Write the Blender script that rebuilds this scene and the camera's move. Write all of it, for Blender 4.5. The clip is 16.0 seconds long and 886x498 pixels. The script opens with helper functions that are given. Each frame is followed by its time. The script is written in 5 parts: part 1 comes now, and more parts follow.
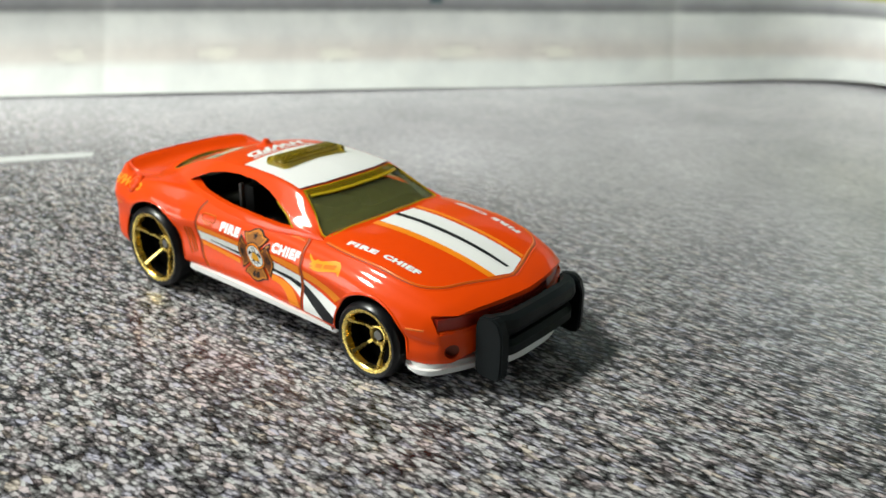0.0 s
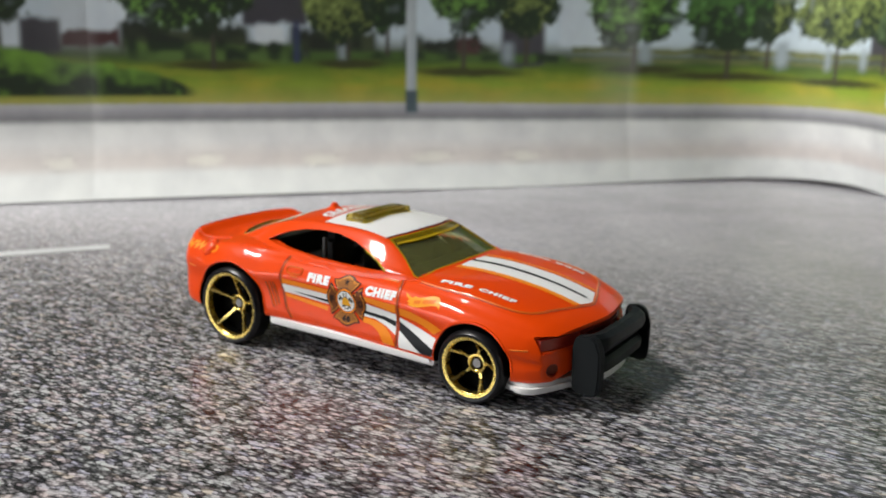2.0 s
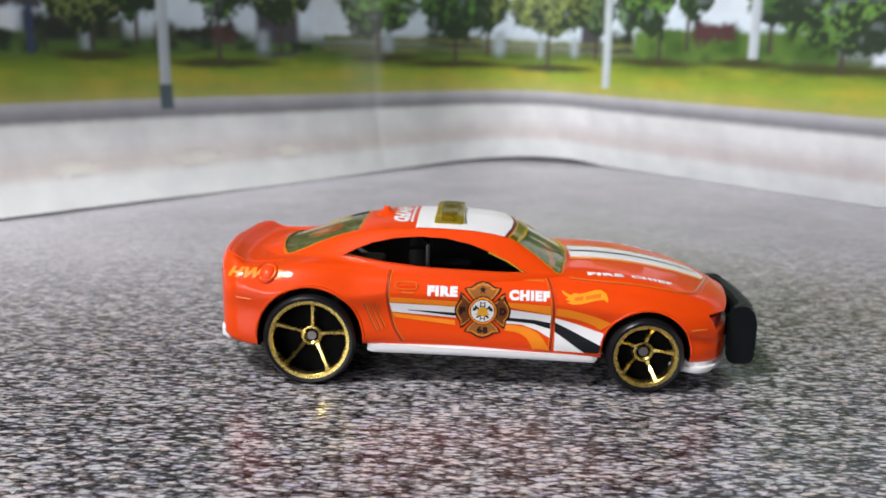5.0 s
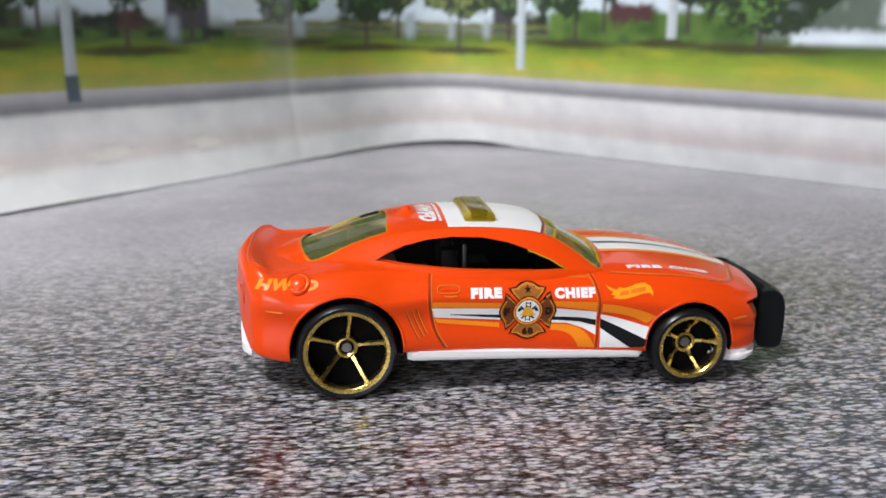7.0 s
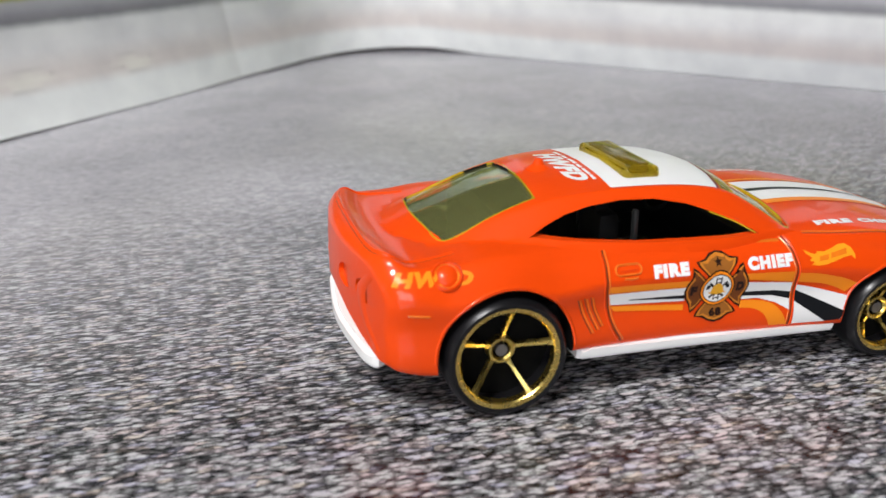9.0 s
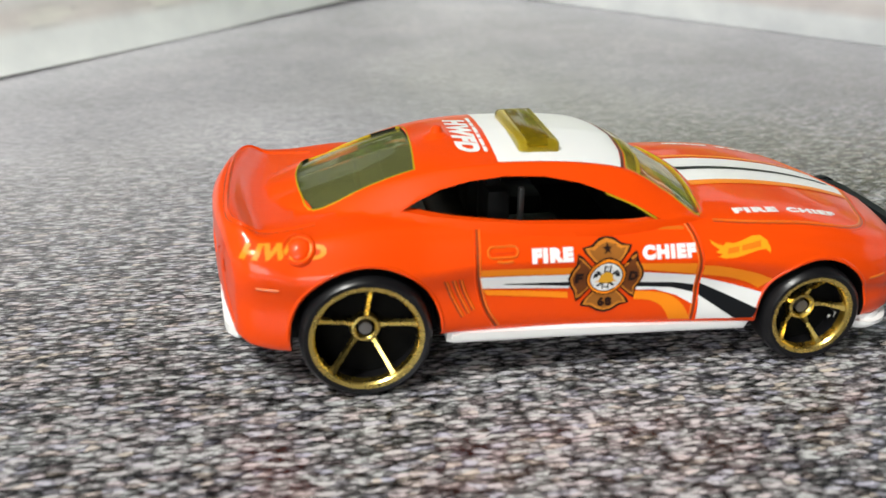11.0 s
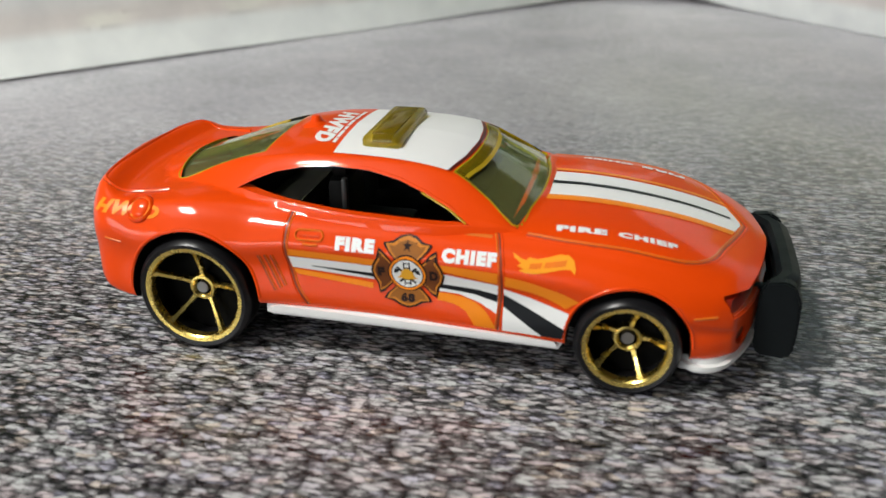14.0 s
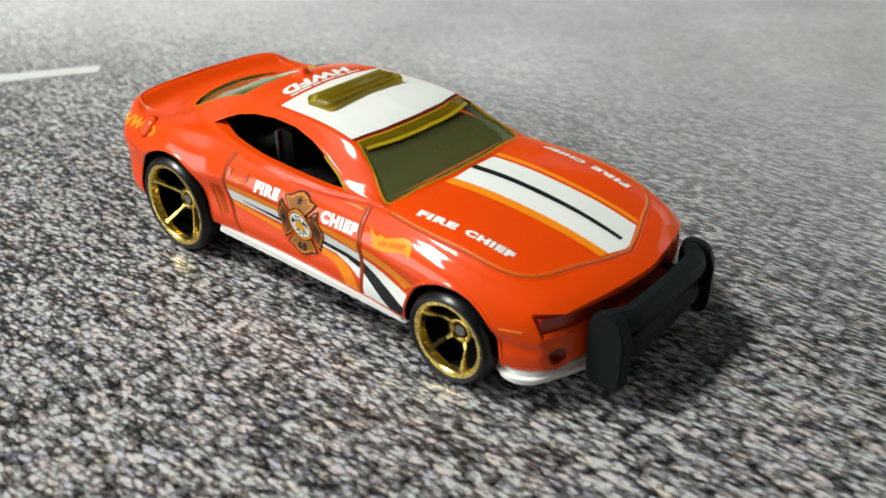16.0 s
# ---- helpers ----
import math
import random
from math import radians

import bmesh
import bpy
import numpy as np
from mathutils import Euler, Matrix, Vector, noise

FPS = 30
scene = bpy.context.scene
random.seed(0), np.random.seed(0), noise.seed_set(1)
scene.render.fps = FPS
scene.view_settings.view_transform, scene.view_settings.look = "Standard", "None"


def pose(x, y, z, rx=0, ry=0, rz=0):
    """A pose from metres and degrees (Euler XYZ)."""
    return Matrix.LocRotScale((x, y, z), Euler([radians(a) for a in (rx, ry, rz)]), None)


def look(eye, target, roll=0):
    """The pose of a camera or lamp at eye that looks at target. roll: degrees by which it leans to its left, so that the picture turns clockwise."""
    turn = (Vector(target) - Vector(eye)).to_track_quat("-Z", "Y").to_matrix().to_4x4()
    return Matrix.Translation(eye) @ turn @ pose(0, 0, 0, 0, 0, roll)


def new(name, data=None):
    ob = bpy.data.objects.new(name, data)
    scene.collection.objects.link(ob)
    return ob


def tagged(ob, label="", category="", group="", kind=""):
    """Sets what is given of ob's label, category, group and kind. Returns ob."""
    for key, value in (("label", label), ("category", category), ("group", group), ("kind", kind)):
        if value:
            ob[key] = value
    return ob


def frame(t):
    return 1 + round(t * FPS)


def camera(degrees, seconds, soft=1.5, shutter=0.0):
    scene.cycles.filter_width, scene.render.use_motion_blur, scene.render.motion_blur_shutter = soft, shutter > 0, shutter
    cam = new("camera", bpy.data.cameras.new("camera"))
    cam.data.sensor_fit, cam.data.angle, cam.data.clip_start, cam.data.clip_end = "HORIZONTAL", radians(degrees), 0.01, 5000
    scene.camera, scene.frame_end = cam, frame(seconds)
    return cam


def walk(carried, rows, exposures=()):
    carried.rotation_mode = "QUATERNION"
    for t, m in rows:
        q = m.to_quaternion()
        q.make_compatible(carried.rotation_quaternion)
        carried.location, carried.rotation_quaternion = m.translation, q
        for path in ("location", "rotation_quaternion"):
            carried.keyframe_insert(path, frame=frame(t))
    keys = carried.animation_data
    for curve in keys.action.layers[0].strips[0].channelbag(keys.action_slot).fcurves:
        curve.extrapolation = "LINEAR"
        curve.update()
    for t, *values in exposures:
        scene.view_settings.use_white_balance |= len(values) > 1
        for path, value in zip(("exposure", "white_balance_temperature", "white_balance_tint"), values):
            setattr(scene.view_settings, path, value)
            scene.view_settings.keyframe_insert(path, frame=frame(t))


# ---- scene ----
cam = camera(51.84, 16.0)
PATH = [
    (0, (0.09749, -0.09327, 0.06048), (0.03238, -0.01200, 0.01926), 0.71),
    (0.5, (0.09946, -0.10499, 0.05445), (0.03401, -0.01920, 0.02442), 0.98),
    (1, (0.09817, -0.10891, 0.05031), (0.03281, -0.02133, 0.02577), 0.62),
    (1.5, (0.09763, -0.11252, 0.04848), (0.03406, -0.02353, 0.02433), 0.52),
    (2, (0.08543, -0.12110, 0.05031), (0.02684, -0.02898, 0.02530), 0.62),
    (2.5, (0.06958, -0.13486, 0.05362), (0.01839, -0.03777, 0.03131), 1.57),
    (3, (0.05501, -0.14134, 0.05238), (0.01670, -0.03902, 0.02774), 0.58),
    (3.2, (0.04884, -0.14064, 0.05077), (0.01442, -0.03731, 0.02467), 1.51),
    (5.3, (-0.00630, -0.13634, 0.04774), (-0.00715, -0.02725, 0.02237), 0.05),
    (5.5, (-0.00954, -0.13608, 0.04841), (-0.00863, -0.02718, 0.02224), -0.07),
    (6, (-0.01075, -0.13554, 0.04760), (-0.00806, -0.02704, 0.01996), 0.46),
    (6.5, (-0.01501, -0.13557, 0.04832), (-0.00864, -0.02695, 0.02177), 0.54),
    (7, (-0.02432, -0.12916, 0.04897), (-0.01119, -0.02138, 0.02148), 0.06),
    (7.5, (-0.03928, -0.12330, 0.04972), (-0.01697, -0.01915, 0.01509), -0.30),
    (8, (-0.04882, -0.11350, 0.05107), (-0.02005, -0.01148, 0.01493), -0.59),
    (8.2, (-0.05480, -0.10871, 0.05143), (-0.02397, -0.00724, 0.01540), -1.24),
    (10.3, (-0.03551, -0.08742, 0.04741), (-0.01663, 0.01230, 0.00005), 0.27),
    (10.5, (-0.03179, -0.08991, 0.04850), (-0.01446, 0.01016, 0.00129), -0.05),
    (11, (-0.02788, -0.09388, 0.05134), (-0.01208, 0.00682, 0.00493), 0.19),
    (11.5, (-0.02572, -0.09592, 0.05349), (-0.01191, 0.00517, 0.00729), -0.18),
    (12, (-0.00707, -0.09592, 0.05405), (-0.01075, 0.00643, 0.00873), -0.49),
    (12.5, (-0.00027, -0.09557, 0.05163), (-0.00980, 0.00556, 0.00444), -1.16),
    (13, (0.00005, -0.09502, 0.05253), (-0.00981, 0.00575, 0.00464), -1.34),
    (13.5, (0.01118, -0.09710, 0.05398), (-0.00454, 0.00368, 0.00772), -1.25),
    (14, (0.02381, -0.09696, 0.05195), (0.00044, 0.00240, 0.00585), -0.86),
    (14.5, (0.03184, -0.09200, 0.05215), (0.00148, 0.00416, 0.00341), -0.38),
    (15, (0.04335, -0.08853, 0.05372), (0.00114, 0.00217, 0.00337), -0.83),
    (15.5, (0.06019, -0.07900, 0.05540), (0.00605, 0.00373, 0.00279), -1.23),
    (16, (0.07368, -0.07563, 0.06065), (0.01054, -0.00174, 0.00501), -1.35),
]
walk(cam, [(t, look(eye, target, roll)) for t, eye, target, roll in PATH],
     exposures=((0.0, 0.22, 6500, 0), (0.5, -0.04, 6500, 3), (3.2, -0.06, 6500, 10), (5.3, 0.0, 6200, 14), (8.2, -0.05, 6200, 14), (10.3, 0.1, 6500, 5), (11.5, 0.15, 6500, 6), (12.1, -0.15, 6500, 6), (14.0, -0.12, 6500, 6), (15.2, 0.06, 6500, 4), (16.0, 0.16, 6500, 0)))

# the lens is held close, so the printed sheets behind fall out of focus
cam.data.dof.use_dof = True
cam.data.dof.focus_distance = 0.112
cam.data.dof.aperture_fstop = 37.0

# ---- world and light ----
sky = bpy.data.worlds.new("daylight")
scene.world = sky
sky.use_nodes = True
sky_nodes = sky.node_tree.nodes
sky_tex = sky_nodes.new("ShaderNodeTexSky")
sky_tex.sky_type, sky_tex.sun_disc = "NISHITA", False
sky_tex.sun_elevation, sky_tex.sun_rotation = radians(40), radians(230)
sky.node_tree.links.new(sky_tex.outputs["Color"], sky_nodes["Background"].inputs["Color"])
sky_nodes["Background"].inputs["Strength"].default_value = 0.1
scene.view_settings.exposure = 0.0


def area_light(name, eye, target, w, h, watts, colour):
    data = bpy.data.lights.new(name, "AREA")
    data.shape, data.size, data.size_y, data.energy, data.color = "RECTANGLE", w, h, watts, colour
    ob = new(name, data)
    ob.matrix_world = look(eye, target)
    return ob


# added unseen lamps: one above the roof opening, whose edge shades the table softly, one fill at the south wall's
# opening
area_light("unseen_overhead_light", (-0.68, -0.65, 1.50), (-0.68, -0.65, 0.0), 0.46, 0.46, 64.0, (1.0, 0.975, 0.94))
area_light("unseen_fill_south", (-0.95, -1.56, 0.50), (-0.3, 0.0, 0.1), 1.3, 0.6, 13.5, (1.0, 0.98, 0.96))


# ---- materials ----
def material(name, colour, rough=0.5, metal=0.0, coat=0.0, spec=0.5, bump=0.0, scale=800.0, vary=0.0, coat_rough=0.05):
    m = bpy.data.materials.new(name)
    m.use_nodes = True
    nt = m.node_tree
    b = nt.nodes["Principled BSDF"]
    b.inputs["Base Color"].default_value = (*colour, 1)
    b.inputs["Roughness"].default_value, b.inputs["Metallic"].default_value = rough, metal
    b.inputs["Coat Weight"].default_value, b.inputs["Coat Roughness"].default_value = coat, coat_rough
    b.inputs["Specular IOR Level"].default_value = spec
    tc = nt.nodes.new("ShaderNodeTexCoord")
    if vary:
        n1 = noise_node(nt, tc, scale * 0.12, 3)
        mix = nt.nodes.new("ShaderNodeMix")
        mix.data_type = "RGBA"
        mix.inputs["A"].default_value = (*[c * (1 - vary) for c in colour], 1)
        mix.inputs["B"].default_value = (*[min(1, c * (1 + vary)) for c in colour], 1)
        nt.links.new(n1.outputs["Fac"], mix.inputs["Factor"])
        nt.links.new(mix.outputs["Result"], b.inputs["Base Color"])
        rr = nt.nodes.new("ShaderNodeMapRange")
        rr.inputs["To Min"].default_value, rr.inputs["To Max"].default_value = max(0, rough - 0.08), rough + 0.1
        n2 = noise_node(nt, tc, scale * 0.4, 4)
        nt.links.new(n2.outputs["Fac"], rr.inputs["Value"])
        nt.links.new(rr.outputs["Result"], b.inputs["Roughness"])
    if bump:
        n3 = noise_node(nt, tc, scale, 3)
        bp = nt.nodes.new("ShaderNodeBump")
        bp.inputs["Strength"].default_value, bp.inputs["Distance"].default_value = bump, 0.0002
        nt.links.new(n3.outputs["Fac"], bp.inputs["Height"])
        nt.links.new(bp.outputs["Normal"], b.inputs["Normal"])
    return m


def noise_node(nt, tc, scale, detail=2.0, rough=0.5, out="Object"):
    n = nt.nodes.new("ShaderNodeTexNoise")
    n.inputs["Scale"].default_value, n.inputs["Detail"].default_value, n.inputs["Roughness"].default_value = scale, detail, rough
    nt.links.new(tc.outputs[out], n.inputs["Vector"])
    return n


def ramp_node(nt, fac, stops, mode="LINEAR"):
    r = nt.nodes.new("ShaderNodeValToRGB")
    r.color_ramp.interpolation = mode
    el = r.color_ramp.elements
    while len(el) < len(stops):
        el.new(0.5)
    for e, (p, c) in zip(el, stops):
        e.position, e.color = p, (*c, 1)
    nt.links.new(fac, r.inputs["Fac"])
    return r


def mix_node(nt, a, b, fac, blend="MIX"):
    m = nt.nodes.new("ShaderNodeMix")
    m.data_type, m.blend_type = "RGBA", blend
    for key, v in (("A", a), ("B", b), ("Factor", fac)):
        if isinstance(v, (int, float)):
            m.inputs[key].default_value = v
        elif isinstance(v, tuple):
            m.inputs[key].default_value = (*v, 1)
        else:
            nt.links.new(v, m.inputs[key])
    return m.outputs["Result"]


GRIT_TONES = [(0.26, (0.012, 0.012, 0.012)), (0.42, (0.070, 0.067, 0.067)), (0.55, (0.190, 0.183, 0.183)), (0.74, (0.53, 0.515, 0.51))]
FAR_HAZE = ((0.300, 0.295, 0.315), (0.445, 0.438, 0.463))


def math_node(nt, op, a, b=0.0, c=0.0):
    m = nt.nodes.new("ShaderNodeMath")
    m.operation = op
    for key, v in ((0, a), (1, b), (2, c)):
        if isinstance(v, (int, float)):
            m.inputs[key].default_value = v
        else:
            nt.links.new(v, m.inputs[key])
    return m.outputs[0]


def asphalt_print():
    """Matt-laminated sheet printed with a photograph of asphalt: rounded grit of many greys."""
    m = bpy.data.materials.new("asphalt_print")
    m.use_nodes = True
    nt = m.node_tree
    b = nt.nodes["Principled BSDF"]
    tc = nt.nodes.new("ShaderNodeTexCoord")
    warp = noise_node(nt, tc, 700, 2.0)
    # seen from low down, the photographed stones lie flatter the farther off they are
    sep = nt.nodes.new("ShaderNodeSeparateXYZ")
    nt.links.new(tc.outputs["Object"], sep.inputs["Vector"])
    on = math_node(nt, "MAXIMUM", math_node(nt, "ADD", sep.outputs["Y"], 0.085), 0.0)
    deep = math_node(nt, "ADD", sep.outputs["Y"], math_node(nt, "MULTIPLY", math_node(nt, "MULTIPLY", on, on), 4.5))
    plane = nt.nodes.new("ShaderNodeCombineXYZ")
    nt.links.new(math_node(nt, "MULTIPLY", sep.outputs["X"], 0.62), plane.inputs["X"])
    nt.links.new(deep, plane.inputs["Y"])
    shift = nt.nodes.new("ShaderNodeVectorMath")
    shift.operation = "MULTIPLY_ADD"
    shift.inputs[1].default_value = (0.0005, 0.0005, 0.0)
    nt.links.new(warp.outputs["Color"], shift.inputs[0])
    nt.links.new(plane.outputs["Vector"], shift.inputs[2])

    def grit(scale):
        """Rounded stones: a random tone and hue for each, and how near its edge a place lies."""
        v = nt.nodes.new("ShaderNodeTexVoronoi")
        v.voronoi_dimensions = "2D"
        v.inputs["Scale"].default_value = scale
        nt.links.new(shift.outputs[0], v.inputs["Vector"])
        sep = nt.nodes.new("ShaderNodeSeparateColor")
        nt.links.new(v.outputs["Color"], sep.inputs["Color"])
        return sep.outputs, v.outputs["Distance"]
    (big, rim), (small, chip) = grit(1000), grit(1800)
    speck = noise_node(nt, tc, 2600, 3.0, 0.7)
    tone = math_node(nt, "ADD", math_node(nt, "MULTIPLY", big["Red"], 0.30), math_node(nt, "MULTIPLY", small["Red"], 0.26))
    tone = math_node(nt, "ADD", tone, math_node(nt, "MULTIPLY", speck.outputs["Fac"], 0.26))
    tone = math_node(nt, "SUBTRACT", math_node(nt, "ADD", tone, 0.34), math_node(nt, "ADD", math_node(nt, "MULTIPLY", rim, 0.34), math_node(nt, "MULTIPLY", chip, 0.22)))
    base = ramp_node(nt, tone, GRIT_TONES).outputs["Color"]
    hue = ramp_node(nt, big["Green"], [(0.0, (0.82, 0.84, 1.06)), (0.25, (0.98, 0.97, 1.0)), (0.5, (0.93, 1.0, 1.0)), (0.72, (1.03, 0.98, 1.0)), (0.86, (1.10, 0.96, 1.0)), (1.0, (1.14, 1.03, 0.86))]).outputs["Color"]
    col = mix_node(nt, base, hue, 0.85, "MULTIPLY")
    stain = noise_node(nt, tc, 14, 4.0)
    wear = ramp_node(nt, stain.outputs["Fac"], [(0.3, (0.80, 0.80, 0.82)), (0.7, (1.18, 1.17, 1.17))]).outputs["Color"]
    col = mix_node(nt, col, wear, 0.8, "MULTIPLY")
    # the print grows finer towards the printed street; far paleness is haze put into the colour
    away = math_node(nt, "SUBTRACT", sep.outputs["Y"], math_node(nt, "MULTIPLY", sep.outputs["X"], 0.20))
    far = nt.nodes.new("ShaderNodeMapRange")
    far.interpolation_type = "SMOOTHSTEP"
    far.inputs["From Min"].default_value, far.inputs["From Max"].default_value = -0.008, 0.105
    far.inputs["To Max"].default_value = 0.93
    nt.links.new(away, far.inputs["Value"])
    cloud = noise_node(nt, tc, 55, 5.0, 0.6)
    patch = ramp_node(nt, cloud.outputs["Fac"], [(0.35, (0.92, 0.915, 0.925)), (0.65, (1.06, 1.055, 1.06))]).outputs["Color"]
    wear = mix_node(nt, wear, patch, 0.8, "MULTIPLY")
    haze = ramp_node(nt, tone, [(0.25, FAR_HAZE[0]), (0.75, FAR_HAZE[1])]).outputs["Color"]
    # two pale pools and a dimmer far one: uneven light put into the base colour
    light_pools = []
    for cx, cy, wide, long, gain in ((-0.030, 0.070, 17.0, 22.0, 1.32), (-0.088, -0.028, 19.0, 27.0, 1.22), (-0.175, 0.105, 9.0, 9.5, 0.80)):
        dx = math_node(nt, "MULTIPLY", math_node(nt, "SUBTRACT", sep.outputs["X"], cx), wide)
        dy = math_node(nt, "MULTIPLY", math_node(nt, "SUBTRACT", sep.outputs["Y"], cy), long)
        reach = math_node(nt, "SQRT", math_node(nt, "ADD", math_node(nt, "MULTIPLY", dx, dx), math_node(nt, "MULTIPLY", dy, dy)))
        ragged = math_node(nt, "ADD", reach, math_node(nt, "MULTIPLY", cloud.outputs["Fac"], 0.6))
        light_pools.append(ramp_node(nt, ragged, [(0.25, (gain, gain, gain)), (1.0, (1.0, 1.0, 1.0))], "EASE").outputs["Color"])
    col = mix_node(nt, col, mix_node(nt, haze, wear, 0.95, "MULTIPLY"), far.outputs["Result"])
    for uneven in light_pools:
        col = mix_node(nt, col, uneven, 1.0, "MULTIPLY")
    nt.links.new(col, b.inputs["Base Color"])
    b.inputs["Roughness"].default_value = 0.24
    b.inputs["Specular IOR Level"].default_value = 0.42
    weave = noise_node(nt, tc, 2600, 2.0)
    bp = nt.nodes.new("ShaderNodeBump")
    bp.inputs["Strength"].default_value, bp.inputs["Distance"].default_value = 0.10, 0.00005
    nt.links.new(weave.outputs["Fac"], bp.inputs["Height"])
    nt.links.new(bp.outputs["Normal"], b.inputs["Normal"])
    return m


def street_print():
    """The backdrop's printed street: kerb, road, pavement, lawn and pale sky by height."""
    m = bpy.data.materials.new("street_print")
    m.use_nodes = True
    nt = m.node_tree
    b = nt.nodes["Principled BSDF"]
    uvn = nt.nodes.new("ShaderNodeUVMap")
    uvn.uv_map = "print"
    sep = nt.nodes.new("ShaderNodeSeparateXYZ")
    nt.links.new(uvn.outputs["UV"], sep.inputs["Vector"])
    wob = nt.nodes.new("ShaderNodeTexNoise")
    wob.inputs["Scale"].default_value, wob.inputs["Detail"].default_value = 30, 4
    nt.links.new(uvn.outputs["UV"], wob.inputs["Vector"])
    add = nt.nodes.new("ShaderNodeMath")
    add.operation = "MULTIPLY_ADD"
    nt.links.new(wob.outputs["Fac"], add.inputs[0])
    add.inputs[1].default_value = 0.007
    nt.links.new(sep.outputs["Y"], add.inputs[2])
    up = nt.nodes.new("ShaderNodeMath")
    up.inputs[1].default_value = 0.0065
    nt.links.new(add.outputs[0], up.inputs[0])
    z = up.outputs[0]
    white, beige, pale = (0.605, 0.62, 0.61), (0.52, 0.485, 0.465), (0.59, 0.59, 0.585)
    road = [(0.0, white), (0.071, white), (0.094, beige), (0.115, beige), (0.16, pale), (0.206, (0.60, 0.61, 0.60)), (0.224, (0.19, 0.19, 0.20)), (0.238, (0.26, 0.26, 0.275)), (0.254, (0.37, 0.37, 0.39)), (0.264, (0.42, 0.42, 0.43))]
    far_side = [(0.41, (0.07, 0.10, 0.045)), (0.435, (0.16, 0.19, 0.16)), (0.48, (0.44, 0.50, 0.53)), (0.60, (0.54, 0.61, 0.65)), (1.0, (0.60, 0.68, 0.74))]
    sunny = ramp_node(nt, z, road + [(0.272, (0.39, 0.36, 0.085)), (0.325, (0.37, 0.34, 0.042)), (0.370, (0.25, 0.295, 0.034)), (0.395, (0.13, 0.19, 0.034))] + far_side).outputs["Color"]
    lush = ramp_node(nt, z, road + [(0.272, (0.34, 0.35, 0.085)), (0.325, (0.25, 0.335, 0.04)), (0.370, (0.13, 0.20, 0.024)), (0.395, (0.07, 0.12, 0.026))] + far_side).outputs["Color"]
    tufts = nt.nodes.new("ShaderNodeTexNoise")
    tufts.inputs["Scale"].default_value, tufts.inputs["Detail"].default_value = 11, 4
    wide = nt.nodes.new("ShaderNodeMapping")
    wide.inputs["Scale"].default_value = (0.45, 1.6, 1.0)
    nt.links.new(uvn.outputs["UV"], wide.inputs["Vector"])
    nt.links.new(wide.outputs["Vector"], tufts.inputs["Vector"])
    grass = ramp_node(nt, tufts.outputs["Fac"], [(0.34, (0, 0, 0)), (0.56, (1, 1, 1))]).outputs["Color"]
    col = mix_node(nt, sunny, lush, grass)
    inks = nt.nodes.new("ShaderNodeVertexColor")
    inks.layer_name = "ink"
    col = mix_node(nt, col, inks.outputs["Color"], inks.outputs["Alpha"])
    # paler up to each of the two folds: the sheet's shading put into its colour
    for fold, faded in ((-0.622, 0.16), (-2.42, 0.09)):
        off = nt.nodes.new("ShaderNodeMath")
        off.operation = "SUBTRACT"
        off.inputs[1].default_value = fold
        nt.links.new(sep.outputs["X"], off.inputs[0])
        fold_light = nt.nodes.new("ShaderNodeMapRange")
        fold_light.inputs["From Min"].default_value, fold_light.inputs["From Max"].default_value = -0.16, 0.012
        fold_light.inputs["To Min"].default_value, fold_light.inputs["To Max"].default_value = 0.0, faded
        nt.links.new(off.outputs[0], fold_light.inputs["Value"])
        edge = nt.nodes.new("ShaderNodeMapRange")
        edge.interpolation_type = "SMOOTHSTEP"
        edge.inputs["From Min"].default_value, edge.inputs["From Max"].default_value = 0.045, -0.005
        nt.links.new(off.outputs[0], edge.inputs["Value"])
        both = nt.nodes.new("ShaderNodeMath")
        both.operation = "MULTIPLY"
        nt.links.new(fold_light.outputs["Result"], both.inputs[0])
        nt.links.new(edge.outputs[0], both.inputs[1])
        col = mix_node(nt, col, (0.80, 0.80, 0.77), both.outputs[0])
    blot = nt.nodes.new("ShaderNodeTexNoise")
    blot.inputs["Scale"].default_value, blot.inputs["Detail"].default_value = 9, 5
    nt.links.new(uvn.outputs["UV"], blot.inputs["Vector"])
    var = ramp_node(nt, blot.outputs["Fac"], [(0.3, (1.02, 1.02, 1.04)), (0.7, (1.36, 1.36, 1.34))]).outputs["Color"]
    # light falloff along the sheet, put into the print's colour
    run = ramp_node(nt, math_node(nt, "MULTIPLY_ADD", sep.outputs["X"], 0.2, 0.6), [(0.02, (0.74, 0.74, 0.74)), (0.18, (0.93, 0.93, 0.93)), (0.46, (1.0, 1.0, 1.0)), (0.62, (1.10, 1.10, 1.10)), (0.90, (1.24, 1.24, 1.25))]).outputs["Color"]
    col = mix_node(nt, col, var, 0.6, "MULTIPLY")
    nt.links.new(mix_node(nt, col, run, 1.0, "MULTIPLY"), b.inputs["Base Color"])
    b.inputs["Roughness"].default_value = 0.5
    b.inputs["Specular IOR Level"].default_value = 0.3
    return m


def tinted_plastic(name, colour, rough=0.04, clear=1.0):
    m = material(name, colour, rough)
    b = m.node_tree.nodes["Principled BSDF"]
    b.inputs["Transmission Weight"].default_value, b.inputs["IOR"].default_value = clear, 1.35
    return m


